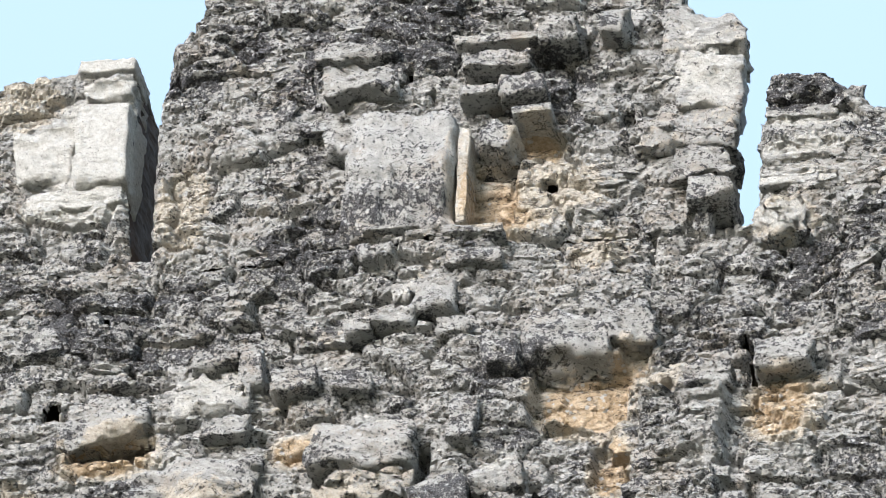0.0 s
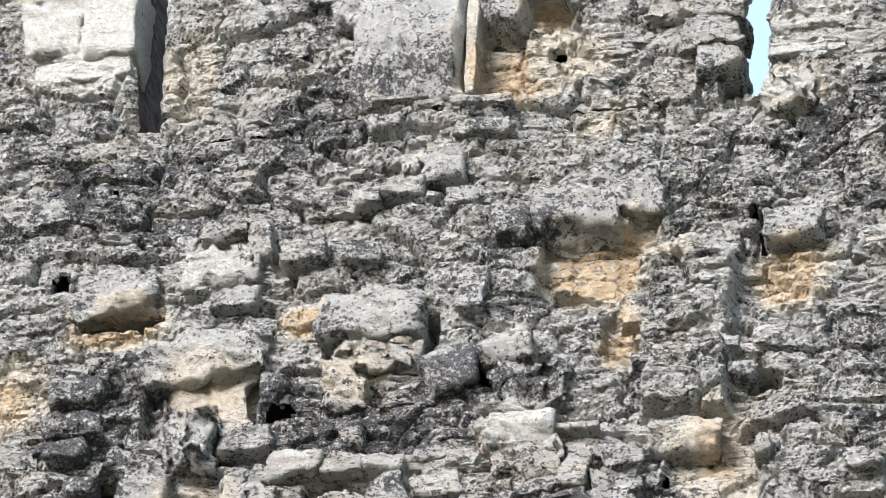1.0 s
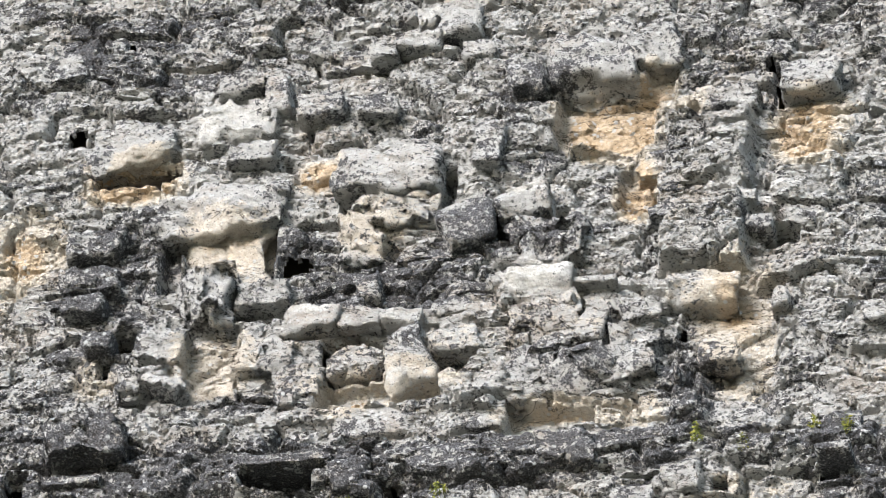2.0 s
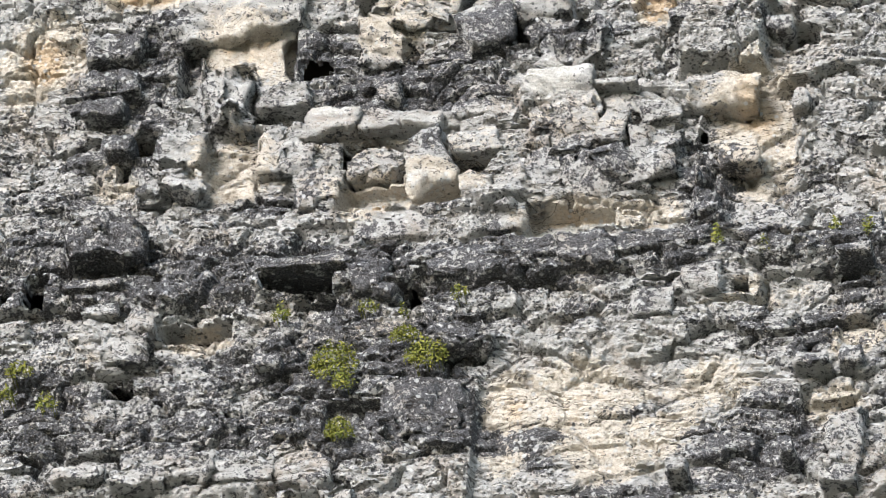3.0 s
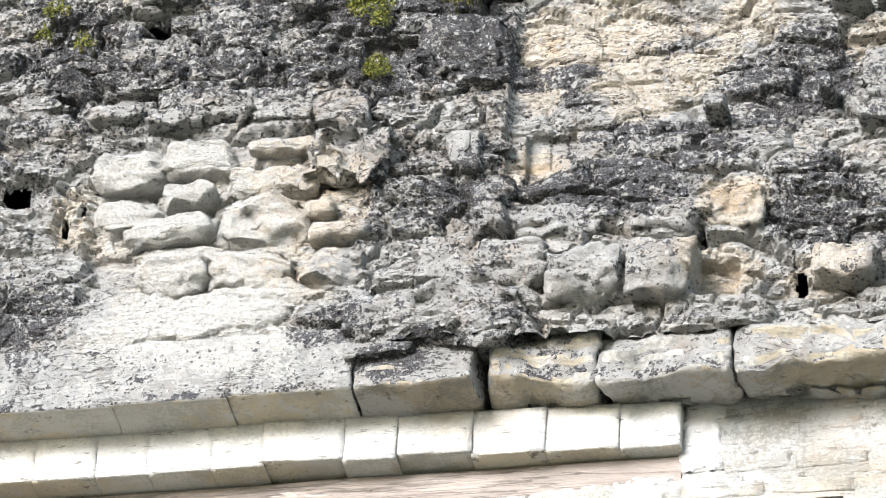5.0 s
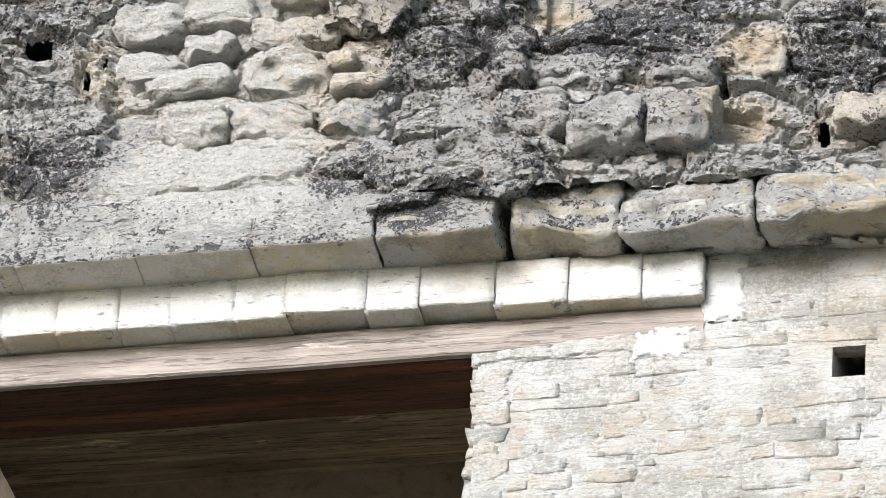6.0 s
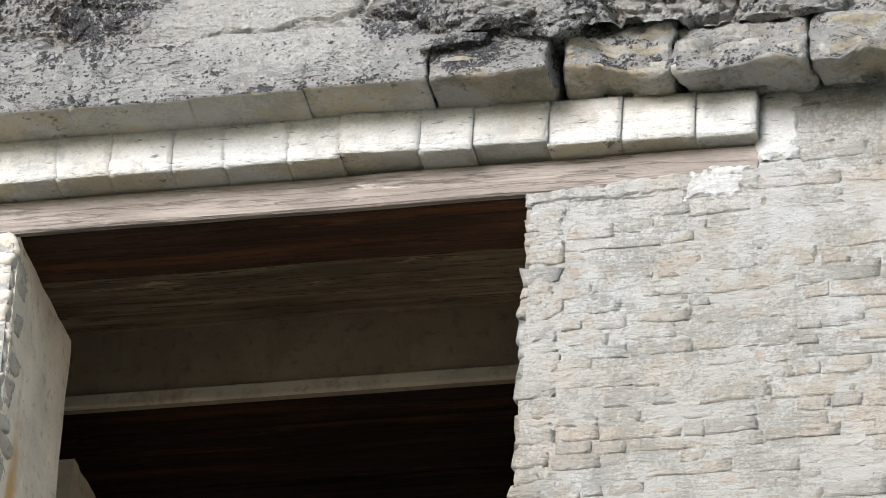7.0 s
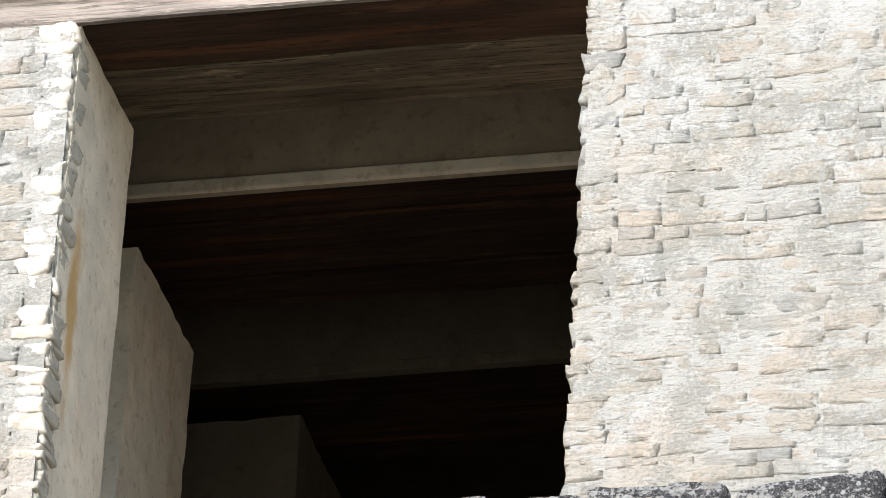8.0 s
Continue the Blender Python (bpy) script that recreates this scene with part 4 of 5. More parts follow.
# chambers behind, each a little higher, closed; their shade is painted into dark plaster
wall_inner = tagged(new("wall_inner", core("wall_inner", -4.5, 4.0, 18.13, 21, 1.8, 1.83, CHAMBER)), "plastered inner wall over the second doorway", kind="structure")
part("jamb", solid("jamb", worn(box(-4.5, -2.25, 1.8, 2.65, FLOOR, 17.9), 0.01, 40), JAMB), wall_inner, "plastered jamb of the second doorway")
part("jamb", solid("jamb", box(0.05, 4.0, 1.8, 2.65, FLOOR, 18.13), SHADED_PLASTER, 0.02), wall_inner)
wall_back = tagged(new("wall_rear", core("wall_rear", -4.5, 4.0, 18.2, 21, 3.4, 3.43, SHADED_PLASTER)), "plastered wall over the third doorway, shade in its colour", kind="structure")
part("jamb", solid("jamb", worn(box(-4.5, -1.98, 3.4, 4.2, FLOOR, 18.02), 0.01, 40), SHADED_PLASTER), wall_back, "plastered jamb of the third doorway")
part("jamb", solid("jamb", box(0.1, 4.0, 3.4, 4.2, FLOOR, 18.2), SHADED_PLASTER, 0.02), wall_back)
shell = tagged(new("wall_end", core("wall_end", -4.6, 4.1, FLOOR, 21, 6.4, 6.8, SHADED_PLASTER)), "rear wall of the last chamber, coloured dark for shade", kind="structure")
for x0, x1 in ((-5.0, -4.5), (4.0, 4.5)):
    part("wall_flank", core("wall_flank", x0, x1, FLOOR, 21, DEEP, 6.8, SHADED_PLASTER), shell)
ceiling = tagged(new("ceiling", core("ceiling", -5.0, 4.5, 20.4, 20.7, 0.3, 6.8, SHADED_PLASTER)), "vault over the chambers, coloured dark for shade", kind="structure")
floor = tagged(new("floor", core("floor", -5.0, 4.5, FLOOR - 2.4, FLOOR, -0.9, 12, SHADED_PLASTER)), "worn plaster floor of the temple", kind="structure")

# the lip takes the lighter plaster, for the light its bevel catches
part("lip", solid("lip", box(-2.6, 0.6, 1.775, 1.8, 18.128, 18.185), JAMB, 0.006), wall_inner, "plaster lip, paler for the light on its bevel")
part("lip", solid("lip", box(-2.6, 0.6, 3.38, 3.4, 18.198, 18.25), SHADED_PLASTER, 0.006), wall_back)
part("upper_mass", core("upper_mass", -4.5, 4.0, 18.32, 21, 1.835, 2.75, SHADED_PLASTER), wall_inner)
part("upper_mass", core("upper_mass", -4.5, 4.0, 18.36, 21, 3.435, 4.2, SHADED_PLASTER), wall_back)

# timber lintels
def beam(x0, x1, y0, y1, z0, z1, material, label, group):
    bm = box(x0, x1, y0, y1, z0, z1)
    bmesh.ops.subdivide_edges(bm, edges=[e for e in bm.edges if abs(e.verts[0].co.x - e.verts[1].co.x) > 1], cuts=40)
    bmesh.ops.bevel(bm, geom=[e for e in bm.edges if abs(e.verts[0].co.x - e.verts[1].co.x) > 0.01], offset=0.008, segments=1, affect="EDGES")
    for v in bm.verts:
        v.co.z += (0.003 if y0 < 0.02 else 0.010) * noise.noise(Vector((v.co.x * 1.8, v.co.y * 3, z0)))
        v.co.y += 0.006 * noise.noise(Vector((v.co.x * 2.2, v.co.z * 9, y0 + 4)))
    return tagged(new("lintel_beam", solid("lintel_beam", bm, material)), label, "beam", group)


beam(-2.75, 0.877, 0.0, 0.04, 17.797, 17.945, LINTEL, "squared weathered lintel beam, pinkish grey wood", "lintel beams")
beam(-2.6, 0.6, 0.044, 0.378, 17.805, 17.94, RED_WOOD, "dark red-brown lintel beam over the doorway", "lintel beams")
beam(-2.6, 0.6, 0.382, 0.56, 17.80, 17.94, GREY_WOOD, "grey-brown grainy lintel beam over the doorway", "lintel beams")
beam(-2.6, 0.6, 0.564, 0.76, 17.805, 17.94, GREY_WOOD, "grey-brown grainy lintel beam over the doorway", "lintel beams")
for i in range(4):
    beam(-2.7, 0.6, 1.832 + 0.22 * i, 2.045 + 0.22 * i, 18.15 - 0.012 * (i % 2), 18.3, SHADED_WOOD, "brown lintel beam over the second doorway, darkened for shade", "inner lintel beams")
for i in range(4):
    beam(-2.7, 0.6, 3.432 + 0.18 * i, 3.605 + 0.18 * i, 18.22, 18.35, SHADED_WOOD, "brown lintel beam over the third doorway, darkened for shade", "inner lintel beams")

# terrace edge in front of the wall's foot
lip = tagged(new("pavement_edge"), "black-stained limestone edge of the terrace", kind="structure")
lip.location = (0, 0, 14.6)
x = -1.2
while x < 2.6:
    w = rng.uniform(0.32, 0.6)
    COUNT[0] += 1
    me = stone_mesh("stone", w - 0.012, 0.5, 0.5, COUNT[0], 0.1, 0.02, 10, (0.02, 0, 0))
    me.materials.append(STONE)
    weather(me, pose(x + w / 2, -0.6, 14.86), (0.45, -0.1, -0.2))
    part("stone", me, lip, "", pose(x + w / 2, -0.6, 0.235 + rng.uniform(-0.01, 0.006)))
    x += w


def grooved_nose(x, z, w, h, proud, face):
    """The long nose of the mask: a standing block, fluted by the rain and hollowed at its foot."""
    d = proud + 0.22
    me = stone_mesh("mask_nose", w, d, h, 3, 0.22, 0.03, 34, (0.09, 0, 0.10))
    for v in me.vertices:
        if v.co.y < 0.02:
            g = noise.noise(Vector((v.co.x * 26, 1.7, v.co.z * 2.2))) + 0.6 * noise.noise(Vector((v.co.x * 60, 4.1, v.co.z * 6)))
            v.co.y += 0.020 * g + 0.020 * noise.noise(v.co * 9)
            if v.co.z < -0.14 and v.co.x > -0.08:
                v.co.y += 0.05 * min(1.0, (-0.14 - v.co.z) / 0.12) * (0.7 + noise.noise(v.co * 14))
    me.materials.append(STONE)
    at = pose(x, face + d / 2 - proud, z)
    weather(me, at, (0.02, 0.05, 0.1))
    return part("mask_nose", me, comb, "", at)


grooved_nose(-0.407, 24.455, 0.50, 0.70, 0.20, 0.854)
stone(comb, -0.135, 24.40, 0.05, 0.56, 0.09, 0.852, BUFF, round_=0.4, cuts=5)
stone(comb, -0.668, 25.230, 0.363, 0.089, 0.09, 0.877, None, round_=0.1, bumpy=0.07)
stone(comb, -0.653, 25.046, 0.310, 0.135, 0.10, 0.871, None, round_=0.1, bumpy=0.07)
stone(comb, -0.024, 25.216, 0.386, 0.041, 0.11, 0.876, None, round_=0.1, bumpy=0.07)
stone(comb, 0.102, 24.909, 0.209, 0.102, 0.12, 0.867, GREY, round_=0.3)
stone(comb, -0.018, 25.096, 0.308, 0.082, 0.10, 0.873, None, round_=0.1, bumpy=0.07)
stone(comb, -0.091, 24.894, 0.179, 0.052, 0.12, 0.867, None, round_=0.1, bumpy=0.07)
stone(comb, 0.256, 25.233, 0.210, 0.136, 0.12, 0.877, GREY, round_=0.1, bumpy=0.07)
stone(comb, 0.496, 25.258, 0.102, 0.130, 0.11, 0.878, None, round_=0.1, bumpy=0.07)
stone(comb, 0.005, 24.627, 0.178, 0.148, 0.11, 0.859, GREY, round_=0.35, tilt=20)
stone(comb, 0.158, 24.749, 0.178, 0.041, 0.12, 0.862, DULL, round_=0.35)
stone(comb, 0.842, 24.627, 0.388, 0.203, 0.04, 0.859, BUFF, round_=0.1, bumpy=0.07)
stone(comb, 0.922, 24.400, 0.238, 0.151, 0.05, 0.852, GREY, round_=0.1, bumpy=0.07)
stone(comb, 0.959, 24.218, 0.199, 0.147, 0.08, 0.847, GREY, round_=0.35)
stone(comb, 0.914, 24.931, 0.258, 0.334, 0.01, 0.868, PALE, round_=0.08, bumpy=0.04)
stone(comb, 0.868, 25.234, 0.344, 0.254, 0.02, 0.877, BUFF, round_=0.08, bumpy=0.05)
stone(comb, 0.379, 23.406, 0.345, 0.273, 0.12, 0.822, DULL, round_=0.08, bumpy=0.05, slope=(0.08, -0.03, 0.03), cuts=6)
stone(comb, 0.647, 23.461, 0.202, 0.189, 0.08, 0.824, GREY, round_=0.1, bumpy=0.07)
stone(comb, 0.108, 23.357, 0.193, 0.193, 0.11, 0.821, BLACK, round_=0.15)
stone(comb, 1.332, 23.215, 0.228, 0.144, 0.12, 0.816, DULL, round_=0.12, slope=(0.04, 0, 0.03))
stone(comb, -1.616, 23.123, 0.392, 0.139, 0.09, 0.814, DULL, round_=0.12, tilt=-17, slope=(0.03, 0, 0.04))
stone(comb, -1.156, 23.439, 0.201, 0.099, 0.09, 0.823, GREY, round_=0.1, bumpy=0.07)
stone(comb, -0.792, 23.272, 0.205, 0.105, 0.09, 0.818, GREY, round_=0.3)
stone(comb, -0.993, 23.354, 0.110, 0.196, 0.08, 0.821, PALE, round_=0.1)
stone(comb, -0.465, 22.868, 0.449, 0.233, 0.12, 0.806, GREY, round_=0.08, bumpy=0.05, slope=(0.05, 0, 0.03), cuts=7)
stone(comb, 0.126, 22.651, 0.229, 0.122, 0.12, 0.800, PALE, round_=0.08, bumpy=0.06, tilt=-9, slope=(0.05, 0.03, 0.08), cuts=5)
stone(comb, -0.527, 25.011, 0.103, 0.100, 0.08, 0.870, None, round_=0.1, bumpy=0.07)
stone(comb, -0.432, 24.111, 0.253, 0.017, 0.10, 0.843, BUFF, round_=0.1, bumpy=0.07)
stone(comb, -0.068, 24.075, 0.277, 0.043, 0.09, 0.842, None, round_=0.1, bumpy=0.07)
stone(comb, -0.537, 23.562, 0.113, 0.066, 0.09, 0.827, BLACK, round_=0.1, bumpy=0.07)
stone(comb, -0.386, 23.592, 0.175, 0.088, 0.09, 0.828, PALE, round_=0.1, bumpy=0.07)
stone(comb, -0.209, 23.702, 0.150, 0.145, 0.08, 0.831, GREY, round_=0.1, bumpy=0.07)
stone(comb, -0.361, 23.743, 0.100, 0.095, 0.08, 0.832, PALE, round_=0.1, bumpy=0.07)
stone(comb, -0.123, 23.526, 0.149, 0.077, 0.08, 0.826, None, round_=0.1, bumpy=0.07)
stone(comb, 0.976, 23.133, 0.244, 0.108, 0.08, 0.814, GREY, round_=0.1, bumpy=0.07)
stone(comb, 0.724, 24.622, 0.126, 0.028, 0.08, 0.859, None, round_=0.1, bumpy=0.07)
stone(comb, -0.506, 24.006, 0.152, 0.084, 0.07, 0.840, None, round_=0.1, bumpy=0.07)
stone(comb, -0.056, 23.927, 0.238, 0.061, 0.08, 0.838, GREY, round_=0.1, bumpy=0.07)
stone(comb, -1.070, 24.850, 0.285, 0.205, 0.05, 0.866, GREY, round_=0.1, bumpy=0.07)
stone(comb, -0.822, 24.818, 0.206, 0.129, 0.06, 0.865, PALE, round_=0.1, bumpy=0.07)
stone(comb, -0.684, 24.723, 0.154, 0.186, 0.08, 0.862, None, round_=0.1, bumpy=0.07)
stone(comb, -1.827, 25.318, 0.264, 0.078, 0.04, 0.880, WHITER, round_=0.05, bumpy=0.03)
stone(comb, -2.054, 24.770, 0.280, 0.306, 0.04, 0.863, WHITER, round_=0.05, bumpy=0.04)
stone(comb, -1.798, 24.807, 0.235, 0.483, 0.06, 0.864, WHITER, round_=0.03, bumpy=0.025, cuts=6)
stone(comb, -1.907, 24.510, 0.416, 0.139, 0.02, 0.855, PALE, round_=0.1)
stone(comb, -1.802, 25.173, 0.232, 0.149, 0.04, 0.875, WHITER, round_=0.1, bumpy=0.07)
stone(comb, 1.348, 24.809, 0.301, 0.103, 0.04, 0.864, BLACK, round_=0.3, bumpy=.1)
stone(comb, 1.554, 24.738, 0.133, 0.092, 0.04, 0.862, BLACK, round_=0.35, bumpy=.1)
stone(comb, 1.344, 24.689, 0.313, 0.062, 0.02, 0.861, GREY, round_=0.1, bumpy=0.07)
stone(comb, 1.369, 24.570, 0.375, 0.057, 0.04, 0.857, PALE, round_=0.1, bumpy=0.07)
stone(comb, 1.368, 24.413, 0.361, 0.050, 0.04, 0.852, PALE, round_=0.1, bumpy=0.07)
stone(comb, 1.349, 24.257, 0.335, 0.039, 0.04, 0.848, PALE, round_=0.1, bumpy=0.07)
stone(comb, 1.291, 24.006, 0.222, 0.202, 0.05, 0.840, PALE, round_=0.1, bumpy=0.1)
stone(comb, 1.388, 24.497, 0.436, 0.058, 0.02, 0.855, GREY, round_=0.1, bumpy=0.07)
stone(comb, 1.393, 24.337, 0.435, 0.068, 0.02, 0.850, None, round_=0.1, bumpy=0.07)
stone(comb, -1.201, 22.770, 0.532, 0.291, 0.12, 0.803, GREY, round_=0.12, bumpy=0.06, slope=(0.09, 0, 0.04), cuts=7)
stone(comb, -1.157, 22.536, 0.372, 0.332, -0.02, 0.796, CREAM, round_=0.1, deep=0.1)
stone(comb, -0.123, 22.537, 0.198, 0.235, 0.09, 0.796, GREY, round_=0.18, tilt=-6)
stone(comb, -0.585, 22.523, 0.197, 0.272, 0.02, 0.796, CREAM, round_=0.1, bumpy=0.07)
stone(comb, -0.440, 22.668, 0.357, 0.118, 0.04, 0.800, BUFF, round_=0.35, bumpy=.12)
stone(comb, 0.244, 22.409, 0.267, 0.222, 0.07, 0.792, BUFF, round_=0.4, bumpy=.12)
stone(comb, 0.228, 22.169, 0.277, 0.138, 0.13, 0.785, PALE, round_=0.06, bumpy=0.04, slope=(0.03, 0, 0.07), cuts=6)
stone(comb, 0.258, 21.943, 0.288, 0.285, 0.06, 0.778, BUFF, round_=0.1, bumpy=0.07)
stone(comb, -1.159, 23.248, 0.339, 0.204, 0.06, 0.817, PALE, round_=0.1, bumpy=0.07)
stone(comb, -1.088, 23.037, 0.212, 0.092, 0.08, 0.811, PALE, round_=0.1, bumpy=0.07)
stone(comb, -1.599, 23.220, 0.202, 0.121, 0.06, 0.817, GREY, round_=0.1, bumpy=0.07)
stone(comb, -1.223, 22.227, 0.209, 0.206, 0.09, 0.787, GREY, round_=0.35, bumpy=.1)
stone(comb, 0.928, 22.537, 0.385, 0.057, 0.10, 0.796, None, round_=0.1, bumpy=0.07)
stone(comb, 0.896, 22.671, 0.386, 0.063, 0.09, 0.800, GREY, round_=0.1, bumpy=0.07)
stone(comb, 0.905, 22.347, 0.348, 0.173, 0.09, 0.790, GREY, round_=0.1, bumpy=0.07)
stone(comb, 0.903, 22.078, 0.286, 0.139, 0.12, 0.782, BUFF, round_=0.15, slope=(0.05, 0, 0.08))
stone(comb, -0.039, 22.984, 0.111, 0.238, 0.08, 0.810, PALE, round_=0.1)
stone(comb, -0.814, 23.244, 0.175, 0.076, 0.08, 0.817, GREY, round_=0.1, bumpy=0.07)
stone(comb, -0.559, 23.258, 0.199, 0.088, 0.06, 0.818, None, round_=0.1, bumpy=0.07)
stone(comb, 1.672, 21.845, 0.160, 0.061, 0.09, 0.775, BLACK, round_=0.1, bumpy=0.07)
stone(comb, 1.133, 22.402, 0.120, 0.073, 0.08, 0.792, GREY, round_=.4)
stone(comb, -1.730, 22.598, 0.237, 0.145, 0.07, 0.798, BLACK, round_=0.1, bumpy=0.07)
stone(comb, -1.730, 22.394, 0.224, 0.117, 0.06, 0.792, GREY, round_=0.1, bumpy=0.07)
stone(comb, -0.738, 22.057, 0.227, 0.121, 0.09, 0.782, PALE, round_=0.18)
stone(comb, -0.544, 22.063, 0.185, 0.083, 0.06, 0.782, GREY, round_=0.1, bumpy=0.07)
stone(comb, -0.565, 21.873, 0.238, 0.162, 0.05, 0.776, BUFF, round_=0.85, bumpy=.07, cuts=5, name="mask_eye")
stone(comb, -0.363, 22.037, 0.170, 0.073, 0.08, 0.781, PALE, round_=0.12, tilt=8)
stone(comb, -0.322, 21.807, 0.195, 0.261, 0.10, 0.774, GREY, round_=0.12, tilt=-12, slope=(0, 0, 0.05))
stone(comb, -0.127, 21.896, 0.210, 0.123, 0.11, 0.777, BUFF, round_=0.06, bumpy=0.04, tilt=-8, slope=(0.05, 0.02, 0.04), cuts=5)
stone(comb, -0.266, 21.482, 0.743, 0.140, 0.04, 0.764, GREY, round_=0.05, cuts=6)
stone(comb, -0.037, 21.636, 0.252, 0.153, 0.07, 0.769, GREY, round_=0.1, bumpy=0.07)
stone(comb, 0.330, 21.718, 0.449, 0.251, 0.11, 0.772, GREY, round_=0.25, bumpy=.08, cuts=7, slope=(0.06, 0, 0.08))
stone(comb, 0.270, 21.982, 0.264, 0.171, 0.07, 0.779, BUFF, round_=0.1, bumpy=0.07)
stone(comb, 0.459, 21.920, 0.124, 0.186, 0.09, 0.778, BUFF, round_=0.1, tilt=10)
stone(comb, 0.648, 21.766, 0.214, 0.272, 0.05, 0.773, None, round_=0.1, bumpy=0.07)
stone(comb, -1.205, 22.258, 0.210, 0.270, 0.07, 0.788, GREY, round_=0.4, bumpy=.1)
stone(comb, -1.672, 22.035, 0.136, 0.105, 0.08, 0.781, BLACK, round_=.4)
stone(comb, -1.434, 21.794, 0.265, 0.166, 0.08, 0.774, GREY, round_=0.3, bumpy=.1)
stone(comb, -1.392, 22.007, 0.184, 0.162, 0.06, 0.780, GREY, round_=0.1, bumpy=0.07)
stone(comb, -0.948, 21.923, 0.207, 0.208, 0.06, 0.778, GREY, round_=0.3, bumpy=.1)
stone(comb, -0.798, 21.726, 0.194, 0.176, 0.04, 0.772, BUFF, round_=0.1, bumpy=0.07)
stone(comb, -1.784, 22.378, 0.174, 0.074, 0.08, 0.791, PALE, round_=0.1, bumpy=0.07)
stone(comb, -1.750, 22.251, 0.174, 0.079, 0.07, 0.788, GREY, round_=0.1, bumpy=0.07)
stone(comb, -0.983, 22.259, 0.246, 0.121, 0.05, 0.788, BLACK, round_=0.1, bumpy=0.07)
stone(comb, -0.531, 22.236, 0.122, 0.137, 0.05, 0.787, BLACK, round_=0.1, bumpy=0.07)
stone(comb, -0.145, 22.087, 0.194, 0.090, 0.06, 0.783, BLACK, round_=0.1, bumpy=0.07)
stone(comb, 0.986, 21.744, 0.166, 0.122, 0.09, 0.772, BUFF, round_=.2, slope=(0.06,0,.05))
stone(comb, 1.231, 22.003, 0.071, 0.098, 0.06, 0.780, PALE, round_=.5)
stone(comb, 0.454, 22.154, 0.192, 0.026, 0.08, 0.785, PALE, round_=0.1, bumpy=0.07)
stone(comb, 0.633, 22.007, 0.168, 0.129, 0.04, 0.780, None, round_=0.1, bumpy=0.07)
stone(comb, 1.612, 21.872, 0.066, 0.071, 0.08, 0.776, BLACK, round_=0.1, bumpy=0.07)
stone(frieze, -1.394, 20.761, 0.323, 0.180, 0.16, -0.111, BLACK, round_=0.25, bumpy=.07, cuts=6)
stone(frieze, -0.561, 20.579, 0.395, 0.061, 0.09, -0.126, BLACK, round_=0.3)
stone(frieze, -0.301, 20.514, 0.150, 0.132, 0.08, -0.131, BLACK, round_=0.1, bumpy=0.07)
stone(frieze, 0.338, 20.580, 0.229, 0.091, 0.07, -0.126, BLACK, round_=0.1, bumpy=0.07)
stone(frieze, 0.568, 20.552, 0.228, 0.146, 0.08, -0.128, BLACK, round_=0.1, bumpy=0.07)
stone(frieze, 0.860, 20.578, 0.318, 0.075, 0.07, -0.126, None, round_=0.1, bumpy=0.07)
stone(frieze, 0.080, 20.535, 0.253, 0.132, 0.08, -0.129, BLACK, round_=.3)
stone(frieze, -1.260, 20.204, 0.221, 0.134, 0.08, -0.156, GREY, round_=0.35, bumpy=.1)
stone(frieze, 0.090, 20.140, 0.239, 0.119, 0.07, -0.161, GREY, round_=0.35, bumpy=.1)
stone(frieze, -0.680, 20.092, 0.127, 0.056, 0.06, -0.165, PALE, round_=.5)
stone(frieze, -1.394, 20.434, 0.152, 0.040, 0.05, -0.137, PALE, round_=0.1, bumpy=0.07)
stone(frieze, 1.501, 19.891, 0.144, 0.049, 0.06, -0.181, PALE, round_=0.1, bumpy=0.07)
stone(frieze, 1.655, 19.905, 0.100, 0.078, 0.06, -0.180, GREY, round_=.4)
stone(frieze, 0.839, 20.261, 0.158, 0.120, 0.05, -0.151, PALE, round_=0.1, bumpy=0.07)
stone(frieze, -0.947, 19.566, 0.217, 0.117, 0.07, -0.207, GREY, round_=.3, bumpy=.1)
stone(frieze, -0.716, 19.529, 0.228, 0.083, 0.05, -0.210, None, round_=0.1, bumpy=0.07)
stone(frieze, -0.474, 19.488, 0.204, 0.107, 0.06, -0.213, None, round_=0.1, bumpy=0.07)
stone(frieze, 0.007, 19.277, 0.123, 0.120, 0.06, -0.230, PALE, round_=.4)
stone(frieze, 1.038, 20.382, 0.158, 0.140, 0.06, -0.141, GREY, round_=.3)
stone(frieze, 1.655, 20.410, 0.145, 0.044, 0.12, -0.139, BLACK, round_=.5)
stone(frieze, -0.007, 19.774, 0.340, 0.241, 0.04, -0.190, BLACK, round_=0.1, bumpy=0.07)
stone(frieze, 1.645, 19.483, 0.143, 0.264, 0.04, -0.213, GREY, round_=0.1, bumpy=0.07)
stone(frieze, -1.207, 20.351, 0.140, 0.152, 0.05, -0.144, GREY, round_=0.1, bumpy=0.07)
stone(frieze, -1.435, 20.571, 0.235, 0.036, 0.06, -0.126, BUFF, round_=0.1, bumpy=0.07)
stone(frieze, -0.193, 19.559, 0.068, 0.063, 0.04, -0.207, PALE, round_=.5)
stone(frieze, 0.989, 19.391, 0.088, 0.076, 0.06, -0.221, GREY, round_=.5)
stone(frieze, 1.411, 19.473, 0.066, 0.086, 0.05, -0.214, PALE, round_=.6)
stone(frieze, -1.333, 19.293, 0.281, 0.157, 0.09, -0.229, WHITEN, round_=0.8)
stone(frieze, -1.043, 19.329, 0.300, 0.149, 0.10, -0.226, WHITEN, round_=0.8)
stone(frieze, -0.709, 19.355, 0.274, 0.061, 0.08, -0.224, WHITEN, round_=0.8)
